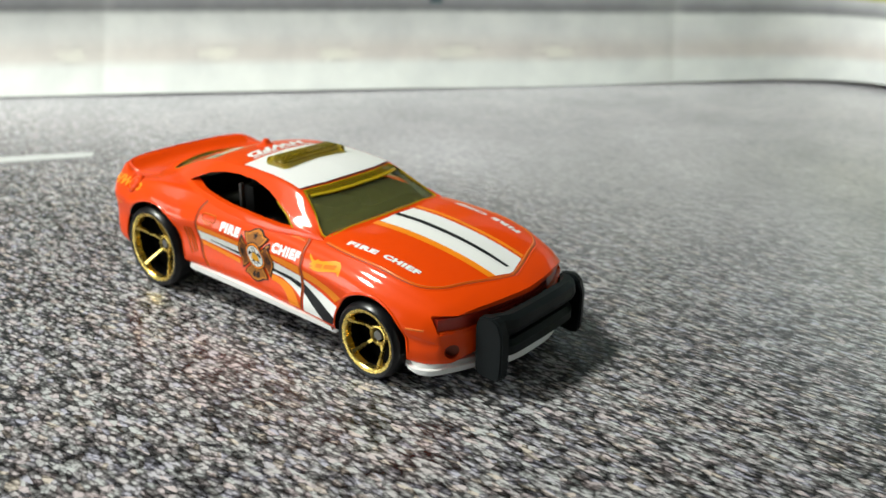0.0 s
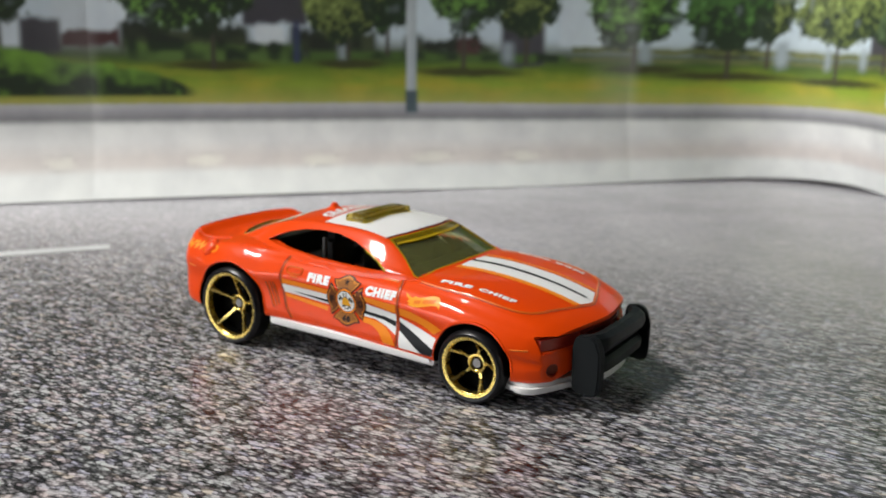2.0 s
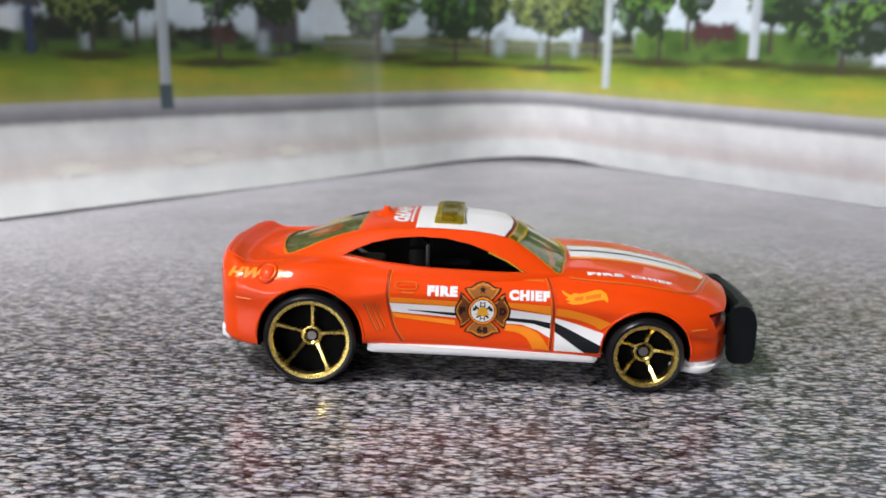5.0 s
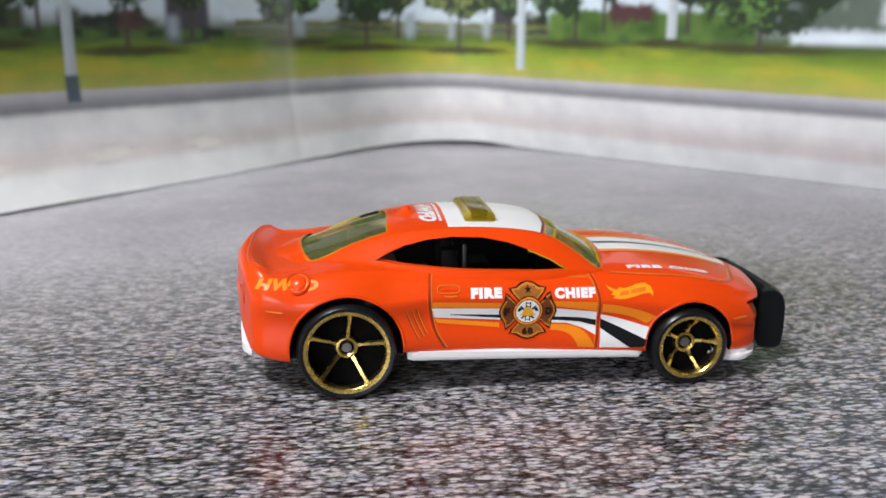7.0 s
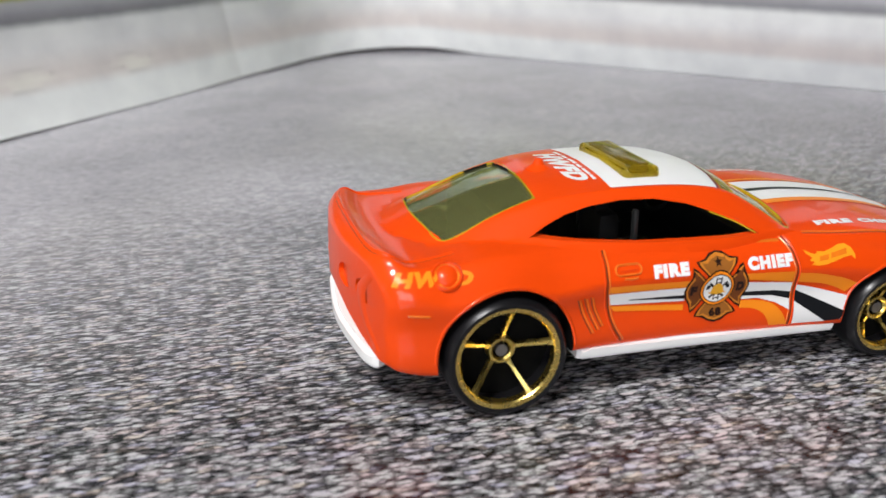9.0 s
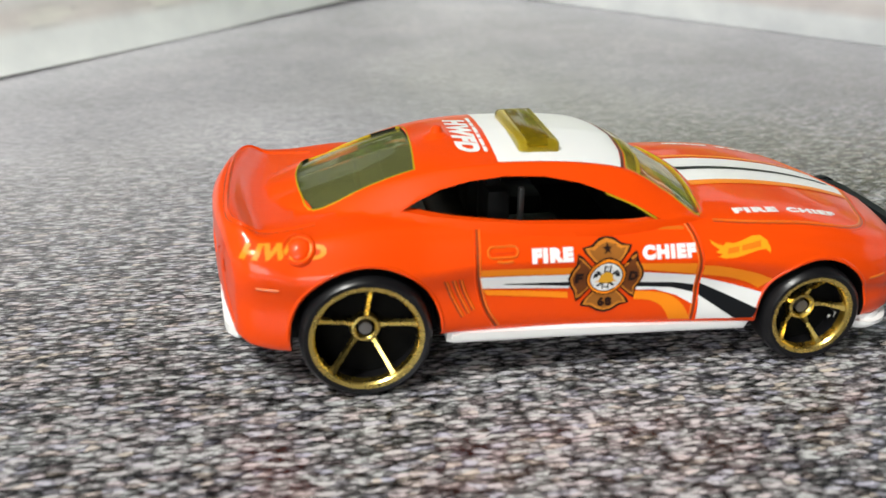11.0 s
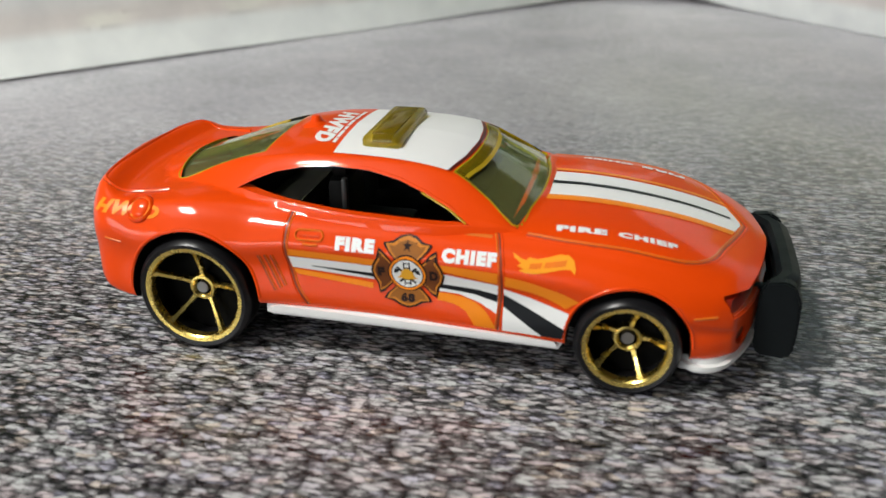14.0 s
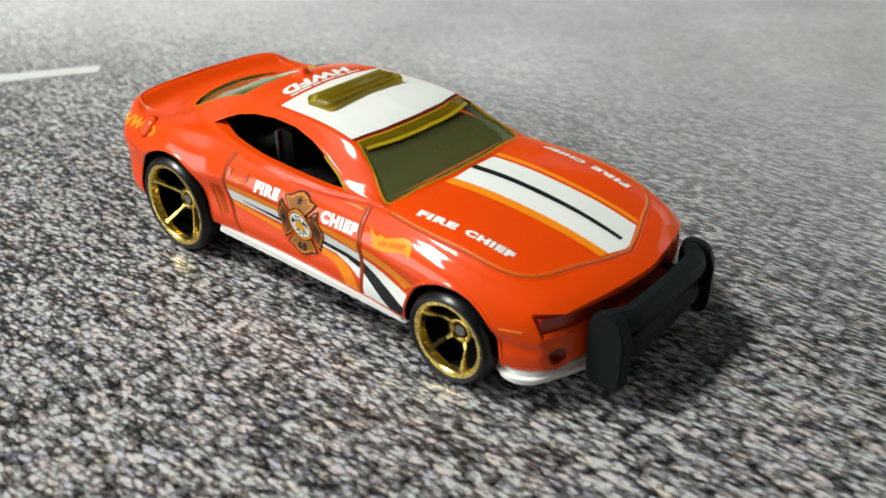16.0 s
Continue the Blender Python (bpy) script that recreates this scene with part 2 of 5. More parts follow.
PAINT = material("orange_enamel", (0.765, 0.060, 0.002), 0.42, coat=0.55, spec=0.08, vary=0.07, scale=340, coat_rough=0.07, bump=0.36)
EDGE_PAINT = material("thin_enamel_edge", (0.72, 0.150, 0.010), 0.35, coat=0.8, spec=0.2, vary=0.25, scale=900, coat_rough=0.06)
# the same orange enamel, with the nose recesses' shade put into its colour
PAINT_SHADED = material("orange_enamel_shaded", (0.32, 0.015, 0.003), 0.35, coat=0.5, vary=0.1, scale=600)
GROOVE = material("brown_panel_ink", (0.20, 0.034, 0.006), 0.4, vary=0.25, scale=3000)
RIM_SHADE = material("maroon_edge_shade", (0.10, 0.010, 0.006), 0.4, vary=0.2, scale=2000)
WHITE_INK = material("white_ink", (0.82, 0.82, 0.81), 0.36, coat=0.1, vary=0.04, scale=900)
BLACK_INK = material("black_ink", (0.007, 0.008, 0.010), 0.4, spec=0.25, coat=0.0, vary=0.2, scale=900)
AMBER_INK = material("amber_ink", (0.88, 0.25, 0.010), 0.36, spec=0.2, coat=0.1, vary=0.06, scale=900)
FLAME_INK = material("golden_ink", (0.88, 0.33, 0.012), 0.36, spec=0.2, vary=0.06, scale=900)
GOLD_INK = material("old_gold_ink", (0.29, 0.105, 0.018), 0.4, spec=0.2, vary=0.3, scale=2500)
COPPER_INK = material("copper_ink", (0.58, 0.20, 0.022), 0.4, spec=0.2, vary=0.25, scale=2500)
BROWN_INK = material("dark_brown_ink", (0.018, 0.007, 0.005), 0.4, spec=0.2, vary=0.2, scale=2500)
BADGE_BROWN = material("badge_brown_ink", (0.155, 0.046, 0.012), 0.4, spec=0.2, vary=0.3, scale=2500)
WORN_AMBER_INK = material("worn_amber_ink", (0.76, 0.17, 0.008), 0.4, spec=0.2, vary=0.3, scale=2500)
YELLOW_INK = material("yellow_ink", (0.85, 0.42, 0.03), 0.4, spec=0.2, coat=0.0, vary=0.05)
WHITE_PLASTIC = material("white_plastic", (0.78, 0.78, 0.77), 0.35, vary=0.04, scale=700, bump=0.05)
DARK_PLASTIC = material("slate_black_plastic", (0.006, 0.008, 0.009), 0.42, spec=0.16, vary=0.25, scale=900, bump=0.12)
CABIN_PLASTIC = material("black_cabin_plastic", (0.004, 0.004, 0.004), 0.55, spec=0.12, vary=0.2, scale=900)
WHEEL_BLACK = material("wheel_well_black", (0.003, 0.003, 0.003), 0.7, spec=0.1, vary=0.2)
GREY_PLASTIC = material("grey_cabin_plastic", (0.012, 0.013, 0.013), 0.4, vary=0.2, scale=900)
TYRE_PLASTIC = material("black_tyre_plastic", (0.006, 0.006, 0.007), 0.3, spec=0.4, vary=0.3, scale=900, bump=0.06)
GOLD_CHROME = material("gold_chrome", (0.88, 0.66, 0.19), 0.26, metal=1.0, vary=0.15, scale=1800, bump=0.05)
AXLE_METAL = material("axle_steel", (0.30, 0.29, 0.28), 0.4, metal=0.9, vary=0.2, scale=2000)
AMBER_GLASS = tinted_plastic("amber_window_plastic", (0.60, 0.62, 0.27), 0.04, 0.93)
AMBER_EDGE = tinted_plastic("amber_edge_plastic", (0.66, 0.46, 0.02), 0.15, 0.4)
AMBER_LAMP = tinted_plastic("amber_lamp_plastic", (0.60, 0.44, 0.02), 0.10, 0.82)
MAT_PRINT = asphalt_print()
LINE_INK = material("road_line_ink", (0.52, 0.53, 0.53), 0.4, vary=0.12, scale=300)
STREET = street_print()
PAPER_BACK = material("paper_back", (0.7, 0.7, 0.68), 0.7, vary=0.05, scale=100)
ROOM_PAINT = material("room_paint", (0.17, 0.165, 0.16), 0.7, vary=0.04, scale=12)
WOOD = material("table_wood", (0.28, 0.17, 0.09), 0.45, vary=0.3, scale=60)

MM = Matrix.Scale(0.001, 4)


def mesh_from(name, bm, mat, smooth=True, angle=32):
    """A mesh from a bmesh in millimetres."""
    me = bpy.data.meshes.new(name)
    bmesh.ops.recalc_face_normals(bm, faces=bm.faces)
    bm.to_mesh(me)
    bm.free()
    me.transform(MM)
    me.materials.append(mat)
    if smooth:
        for p in me.polygons:
            p.use_smooth = True
        me.set_sharp_from_angle(angle=radians(angle))
    return me


def part(name, bm, mat, parent=None, label="", smooth=True, angle=32):
    ob = new(name, mesh_from(name, bm, mat, smooth, angle))
    if parent:
        ob.parent = parent
    return tagged(ob, label)


# ---- the printed sheets: mat and backdrop ----
def joined(*bms):
    out = bmesh.new()
    for b in bms:
        me = bpy.data.meshes.new("tmp")
        b.to_mesh(me)
        b.free()
        out.from_mesh(me)
        bpy.data.meshes.remove(me)
    return out


def box(x0, x1, y0, y1, z0, z1, bevel=0.0, seg=2):
    bm = bmesh.new()
    bmesh.ops.create_cube(bm, size=1, matrix=Matrix.Translation(((x0 + x1) / 2, (y0 + y1) / 2, (z0 + z1) / 2)) @ Matrix.Diagonal((x1 - x0, y1 - y0, z1 - z0, 1)))
    if bevel:
        bmesh.ops.bevel(bm, geom=bm.edges[:], offset=bevel, segments=seg, affect="EDGES", profile=0.6)
    return bm


MAT_TOP = 0.0      # millimetres
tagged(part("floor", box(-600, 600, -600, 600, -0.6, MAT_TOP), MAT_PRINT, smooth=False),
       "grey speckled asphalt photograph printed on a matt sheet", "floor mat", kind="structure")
dash = bmesh.new()
dash.faces.new([dash.verts.new(p) for p in ((-152, -49, 0.08), (-147.5, -52, 0.08), (-98.8, 17.6, 0.08), (-102.5, 20.6, 0.08))])
tagged(part("lane_marking", dash, LINE_INK, bpy.data.objects["floor"], smooth=False), "faded white lane line printed on the mat")

CORNER, RAD = Vector((18.5, 251.3)), 50.0
LEFT, RIGHT = Vector((-math.cos(radians(48.0)), -math.sin(radians(48.0)))), Vector((math.cos(radians(48.8)), -math.sin(radians(48.8))))
# where the marks of the print stand along the foot of the sheet
PRINT_AT, STANDS_AT = [-420, -242, -133.5, -62, 36, 163, 400], [-440, -262, -157, -77.3, 48, 183.2, 440]


def sheet(u, z, off=0.0):
    """A place on the backdrop: u along its print from the corner (minus: left run), z its height, off: out of the paper."""
    u, z = float(u), float(z)
    s = float(np.interp(u, PRINT_AT, STANDS_AT))
    k = min(max((s + RAD) / (2 * RAD), 0), 1)
    if s < -RAD:
        p = CORNER - LEFT * s
    elif s > RAD:
        p = CORNER + RIGHT * s
    else:
        p = (1 - k) ** 2 * (CORNER + LEFT * RAD) + 2 * k * (1 - k) * CORNER + k * k * (CORNER + RIGHT * RAD)
    k = k * k * (3 - 2 * k)
    n = (Vector((LEFT.y, -LEFT.x)) * (1 - k) + Vector((-RIGHT.y, RIGHT.x)) * k).normalized()
    lean = float(np.interp(s, [-300, -157, -77, 0, 48, 183, 260], [20, 14.5, 6, -1, -5, -9.5, -10]))
    lift = float(np.interp(u, [-300, -245, -225, -150, -122, -95, -62, -30, 0, 18, 34, 60], [0.3, 0.3, 0.5, 0.5, 0.25, 0.1, 0.4, 1.0, 1.6, 1.6, 0.25, 0.05]))
    crease = 1.3 * math.exp(-abs(u + 62) / 14) + 1.0 * math.exp(-abs(u + 242) / 14)
    q = min(max(z / 32, 0), 1)
    d = lean * (1 - (1 - q) ** 2) + crease - off
    return Vector((p.x + n.x * d, p.y + n.y * d, z + 0.12 + lift * (1 - q)))


def stretch(u):
    """How tall the print stands along its run."""
    return float(np.interp(u, [-134, 36, 163], [1.116, 1.06, 1.034]))


def soft(a, lo, hi):
    t = np.clip((a - lo) / (hi - lo), 0, 1)
    return t * t * (3 - 2 * t)


def blotches(U, Z, size, seed):
    """Smooth random mottling from 0 to 1 over the sheet, at one size in millimetres."""
    rng = np.random.default_rng(seed)
    grid = rng.random((int(900 / size) + 4, int(260 / size) + 4))
    x, y = (U + 430) / size, Z / size
    i, j = np.floor(x).astype(int), np.floor(y).astype(int)
    fx, fy = soft(x - i, 0, 1), soft(y - j, 0, 1)
    return (grid[i, j] * (1 - fx) + grid[i + 1, j] * fx) * (1 - fy) + (grid[i, j + 1] * (1 - fx) + grid[i + 1, j + 1] * fx) * fy


def street_picture(U, Z):
    """The inks printed over the road and lawn: buildings, trees, hedges and lamp posts; rgb and cover."""
    rgb, cover = np.zeros(U.shape + (3,)), np.zeros(U.shape)
    n1, n2, n3 = blotches(U, Z, 1.6, 1), blotches(U, Z, 3.6, 2), blotches(U, Z, 9.0, 3)
    n0 = blotches(U, Z, 1.0, 4)
    rough = (n1 * 0.5 + n2 * 0.9 + n3 * 0.6) / 2.0 - 0.5

    def lay_ink(mask, colour):
        nonlocal rgb, cover
        rgb = rgb * (1 - mask[..., None]) + np.broadcast_to(np.asarray(colour, float), rgb.shape) * mask[..., None]
        cover = cover * (1 - mask) + mask

    def mix(a, q, k):
        return np.asarray(a, float) * (1 - k[..., None]) + np.asarray(q, float) * k[..., None]

    def panel(u0, u1, z0, z1, colour, edge=0.9, wild=0.0):
        m = soft(U, u0 - edge, u0 + edge) * soft(-U, -u1 - edge, -u1 + edge)
        m = m * soft(Z + wild * rough, z0 - edge, z0 + edge) * soft(-Z - wild * rough, -z1 - edge, -z1 + edge)
        lay_ink(m, colour)

    pale, dusk, red = (0.58, 0.65, 0.69), (0.060, 0.058, 0.066), (0.075, 0.036, 0.036)
    shade, mid = (0.024, 0.038, 0.021), (0.070, 0.125, 0.032)
    # sky and pale fronts, then darker fronts
    lay_ink(soft(Z, 41, 48), mix((0.50, 0.585, 0.63), (0.58, 0.67, 0.73), np.clip(0.5 * n3 + (Z - 45) / 60, 0, 1)))
    for u0, u1, z0, z1 in ((-252, -229, 46, 100), (-292, -262, 42, 52), (-86, -70, 44, 95), (76, 97, 52, 80), (132, 200, 40, 43.5)):
        panel(u0, u1, z0, z1, pale, 1.2)
    for u0, u1, z0, z1 in ((-192, -170, 49, 110), (-105, -91, 37.8, 52), (-228, -192, 39, 47), (-170, -150, 40, 47), (-262, -250, 40, 50), (24, 33, 41, 56)):
        panel(u0, u1, z0, z1, dusk, 1.2, 3.0)
    for u0, u1, z1 in ((-232, -190, 49), (-176, -146, 48), (-136, -108, 45), (-44, -22, 45), (36, 48, 48)):
        panel(u0, u1, 40.5, z1, mix((0.024, 0.030, 0.022), (0.06, 0.075, 0.04), soft(n2, 0.25, 0.9)), 1.6, 6.0)
    panel(-188, -178, 42.5, 48.5, (0.62, 0.68, 0.70))
    # hedges and shrubs behind the lawn
    panel(-230, -172, 38.5, 43.5, mix(shade, (0.10, 0.17, 0.045), soft(n2, 0.3, 0.8)), 0.9, 3.0)
    panel(-170, -84, 38.8, 41.5, mix(shade, mid, soft(n2, 0.2, 0.7)), 0.9, 2.0)
    for z0, z1 in ((39.3, 40.6), (42.2, 44.0)):
        panel(-82, 48, z0, z1, mix((0.10, 0.12, 0.045), (0.18, 0.19, 0.07), n2), 0.7, 1.6)
    panel(48, 122, 39.5, 49, mix((0.04, 0.085, 0.02), (0.11, 0.19, 0.04), n2), 1.2, 4.0)
    panel(-250, -232, 42.5, 46.5, red, 1.0, 3.0)
    panel(-119, -112, 41, 46, red, 1.2, 3.0)
    panel(72, 88, 45.5, 51.5, red, 1.6, 7.0)
    panel(-175.0, -172.8, 38, 50, (0.045, 0.058, 0.11), 1.0, 1.0)
    for u, w, z in ((-158, 2.4, 44), (-58, 3.6, 46), (-15, 4.4, 47), (4, 2.4, 46), (21, 3.0, 46), (-103, 3.6, 45)):
        panel(u - w / 2, u + w / 2, 38.6, z, (0.30, 0.35, 0.38), 1.9, 3.0)
    # a far street beyond the lawn: dim greenery and pale blurred fronts
    panel(134, 200, 43.8, 62, mix((0.10, 0.13, 0.10), (0.46, 0.50, 0.52), soft(n3 * 0.6 + n2 * 0.4, 0.42, 0.62)), 1.2, 3.0)
    # shade that the trees throw on the lawn
    for u, w, z in ((-202, 20, 37.0), (-116, 21, 35.4), (-33, 27, 35.2), (10, 24, 34.4), (58, 20, 38), (123, 26, 38), (-58, 16, 37.2), (-155, 15, 37.6), (92, 14, 39)):
        d = np.hypot((U - u) / w, (Z - z + 0.8 * rough) / 1.7)
        lay_ink(0.95 * soft(-d, -1.2, -0.40), (0.050, 0.052, 0.020))
    # trees: trunk, then a lobed crown that is light above and dark below
    # (middle, half width, lowest, highest, foot of the trunk, sunlit part, trunk, leaf)
    bright, olive, grey, deep = (0.255, 0.500, 0.110), (0.300, 0.385, 0.115), (0.165, 0.255, 0.115), (0.135, 0.295, 0.078)
    trees = ((-268, 18, 49, 92, 38, 0.45, -268, grey), (-209, 27, 45, 94, 36, 0.55, -202, bright), (-143, 11, 46, 94, 40, 0.55, -142, deep), (-158, 14, 43, 69, 39, 0.5, -156, olive),
             (-97, 11, 46, 70.5, 38, 0.3, -97, olive), (-116, 15, 46.5, 94, 36.5, 0.7, -117, bright), (-62, 16, 44, 76, 37.5, 0.7, -61, bright), (-20, 9, 47, 70, 38, 0.6, -20, olive),
             (-33, 14.5, 43.5, 72, 34.5, 0.35, -33, deep), (52, 15, 45, 92, 38.5, 0.6, 59, bright), (31, 8, 46, 62, 38, 0.2, 31, grey), (9, 20.5, 44.5, 71, 34.5, 0.55, 8, olive),
             (72, 9, 50, 86, 42, 0.3, 70, deep), (123, 27, 42.5, 88, 37, 0.55, 123, bright), (101, 10, 50, 66, 42, 0.3, 100, deep))
    for k, (u, half, z0, z1, foot, sun, tu, leaf_ink) in enumerate(trees):
        rng = random.Random(50 + k)
        panel(tu - 0.7, tu + 0.7, foot, z0 + 6, (0.06, 0.052, 0.042), 0.7)
        zc, rz = (z0 + z1) / 2, (z1 - z0) / 2
        best, lit = np.hypot((U - u) / half, (Z - zc) / rz) / 0.93, np.zeros(U.shape)
        for i in range(8):
            a = i * 0.785 + rng.uniform(-0.3, 0.3)
            lu, lz = u + half * 0.62 * math.cos(a), zc + rz * 0.62 * math.sin(a)
            d = np.hypot((U - lu) / (half * rng.uniform(0.34, 0.44)), (Z - lz) / (rz * rng.uniform(0.32, 0.42)))
            lit += soft(-d, -1.2, 0.0) * ((Z - lz) / rz * 1.1 - (U - lu) / half * 0.5)
            best = np.minimum(best, d)
        tone = np.clip(0.34 + 0.55 * lit + 0.34 * (Z - zc) / rz - 0.12 * (U - u) / half + 1.0 * rough + 0.50 * (n0 - 0.5) + 0.35 * (n1 - 0.5) + 0.4 * (sun - 0.5), 0, 1)
        leaf = np.where(tone[..., None] < 0.5, mix(shade, np.array(leaf_ink) * 0.45, soft(tone, 0.05, 0.5)), mix(np.array(leaf_ink) * 0.45, leaf_ink, soft(tone, 0.5, 0.95)))
        lay_ink(soft(-(best + 0.60 * rough + 0.16 * (n0 - 0.5)), -1.10, -0.90) * (0.86 + 0.14 * soft(n2, 0.1, 0.3)), leaf)
    # clipped hedge by the pavement
    top = 39.5 + 2.2 * np.sin(U / 9) - np.maximum(0, (U + 236) * 0.42)
    m = soft(-U, 207, 213) * soft(Z, 27.4, 28.8) * soft(top - Z + 2 * rough, -0.8, 0.8)
    lay_ink(m, mix(shade, (0.16, 0.31, 0.045), np.clip(soft(Z, 30, 39) * 0.9 + 1.6 * rough, 0, 1)))
    # worn pale dashes on the road
    for u in (-252, -207, -166, -128, -98):
        lay_ink(0.6 * soft(-np.hypot((U - u + 9 * rough) / 9, (Z - 9.4 + 2 * rough) / 1.9), -1.1, -0.3), (0.66, 0.655, 0.58))
    # lamp posts, two with slate collars
    for u, z0, w, collar in ((-133.5, 22.6, 3.3, True), (36, 28.5, 3.4, False), (94.7, 40.5, 3.4, False), (163, 25.5, 4.2, True)):
        across = np.clip((U - u) / w + 0.5, 0, 1)
        panel(u - w / 2, u + w / 2, z0, 120, mix((0.50, 0.55, 0.57), (0.34, 0.39, 0.41), across), 0.5)
        if collar:
            panel(u - w * 0.6, u + w * 0.6, z0, z0 + 7, (0.075, 0.105, 0.12), 0.5)
    return rgb / np.maximum(cover, 1e-4)[..., None], cover


def backdrop():
    bm = bmesh.new()
    uvl = bm.loops.layers.uv.new("print")
    ink = bm.verts.layers.float_color.new("ink")
    us = np.concatenate([np.arange(-420, -300, 4.0), np.arange(-300, 200, 0.6), np.arange(200, 401, 4.0)])
    zs = np.concatenate([np.arange(0, 21, 1.5), np.arange(21, 64, 0.55), np.arange(64, 112, 2.5)])
    U, Z = np.meshgrid(us, zs, indexing="ij")
    rgb, cover = street_picture(U, Z / np.array([stretch(u) for u in us])[:, None])
    for side, off in ((0, 0.0), (1, -0.5)):
        grid = [[bm.verts.new(sheet(u, z, off)) for z in zs] for u in us]
        for i, row in enumerate(grid):
            for j, v in enumerate(row):
                v[ink] = (*rgb[i, j], cover[i, j])
        for i in range(len(us) - 1):
            for j in range(len(zs) - 1):
                f = bm.faces.new((grid[i][j], grid[i + 1][j], grid[i + 1][j + 1], grid[i][j + 1]))
                f.material_index, f.smooth = side, True
                for lp, (a, c) in zip(f.loops, ((i, j), (i + 1, j), (i + 1, j + 1), (i, j + 1))):
                    lp[uvl].uv = (us[a] / 100, zs[c] / stretch(us[a]) / 100)
    me = bpy.data.meshes.new("backdrop")
    bm.to_mesh(me)
    bm.free()
    me.transform(MM)
    me.materials.append(STREET)
    me.materials.append(PAPER_BACK)
    return tagged(new("backdrop", me), "street photograph printed on a folded paper sheet behind the car", "backdrop", kind="structure")


backdrop()


# ---- the room round the table, added out of view ----
def room():
    wall = 60
    tagged(part("table", box(-700, 700, -700, 700, -31, -0.7, 4), WOOD), "plain wooden tabletop under the printed mat", "table", kind="structure")
    tagged(part("floor_room", box(-1760, 1860, -1660, 1660, -810, -750), WOOD, smooth=False), "plain wooden room floor", "floor", kind="structure")
    # the added opening's edge is placed to dim the table towards +x
    tops = []
    for x0, x1, y0, y1 in ((-1760, -860, -1660, 1660), (-360, 1860, -1660, 1660), (-860, -360, -1660, -860), (-860, -360, -145, 1660)):
        tops.append(box(x0, x1, y0, y1, 900, 960))
    tagged(part("ceiling", joined(*tops), ROOM_PAINT, smooth=False), "plain unseen ceiling with an opening that grades the light", "ceiling", kind="structure")
    tagged(part("wall_north", box(-1700, 1800, 1600, 1660, -750, 900), ROOM_PAINT, smooth=False), "plain painted wall", "wall", kind="structure")
    tagged(part("wall_west", box(-1760, -1700, -1600, 1600, -750, 900), ROOM_PAINT, smooth=False), "plain painted wall", "wall", kind="structure")
    tagged(part("wall_east", box(1800, 1860, -1600, 1600, -750, 900), ROOM_PAINT, smooth=False), "plain painted wall", "wall", kind="structure")
    sides = []
    for p, q, r, s in ((-1700, -1610, -750, 900), (-90, 1800, -750, 900), (-1610, -90, -750, 190), (-1610, -90, 810, 900)):
        sides.append(box(p, q, -1660, -1600, r, s))
    tagged(part("wall_south", joined(*sides), ROOM_PAINT, smooth=False), "plain unseen painted wall with an opening for the fill lamp", "wall", kind="structure")


room()


# ---- the toy car (millimetres; x ahead, y to its left) ----
def spline(xs, ys):
    """A smooth curve through the given values."""
    xs, ys = np.array(xs, float), np.array(ys, float)
    slope = np.gradient(ys, xs)

    def at(x):
        i = int(np.clip(np.searchsorted(xs, x) - 1, 0, len(xs) - 2))
        h = xs[i + 1] - xs[i]
        t = (x - xs[i]) / h
        return float((2 * t ** 3 - 3 * t ** 2 + 1) * ys[i] + (t ** 3 - 2 * t ** 2 + t) * h * slope[i] + (-2 * t ** 3 + 3 * t ** 2) * ys[i + 1] + (t ** 3 - t ** 2) * h * slope[i + 1])
    return at


def smooth_line(pts, n=5):
    """Catmull-Rom points along a line."""
    pts = [Vector(p) for p in pts]
    ext = [2 * pts[0] - pts[1]] + pts + [2 * pts[-1] - pts[-2]]
    out = []
    for i in range(1, len(ext) - 2):
        a, b, c, d = ext[i - 1:i + 3]
        for k in range(n):
            t = k / n
            out.append(0.5 * (2 * b + (c - a) * t + (2 * a - 5 * b + 4 * c - d) * t ** 2 + (3 * b - a - 3 * c + d) * t ** 3))
    return out + [pts[-1]]


def loft(rings):
    bm = bmesh.new()
    vs = [[bm.verts.new(p) for p in r] for r in rings]
    n = len(rings[0])
    for a, b in zip(vs, vs[1:]):
        for i in range(n):
            bm.faces.new((a[i], a[(i + 1) % n], b[(i + 1) % n], b[i]))
    bm.faces.new(vs[0])
    bm.faces.new(vs[-1])
    bmesh.ops.recalc_face_normals(bm, faces=bm.faces)
    return bm


def prism(points, axis, lo, hi):
    """A polygon pushed along one axis: 'y' takes (x, z), 'z' takes (x, y), 'x' takes (y, z)."""
    def put(a, b, c):
        return {"y": (a, c, b), "z": (a, b, c), "x": (c, a, b)}[axis]
    bm = bmesh.new()
    low = [bm.verts.new(put(a, b, lo)) for a, b in points]
    high = [bm.verts.new(put(a, b, hi)) for a, b in points]
    n = len(points)
    for i in range(n):
        bm.faces.new((low[i], low[(i + 1) % n], high[(i + 1) % n], high[i]))
    bm.faces.new(low)
    bm.faces.new(high)
    bmesh.ops.recalc_face_normals(bm, faces=bm.faces)
    return bm


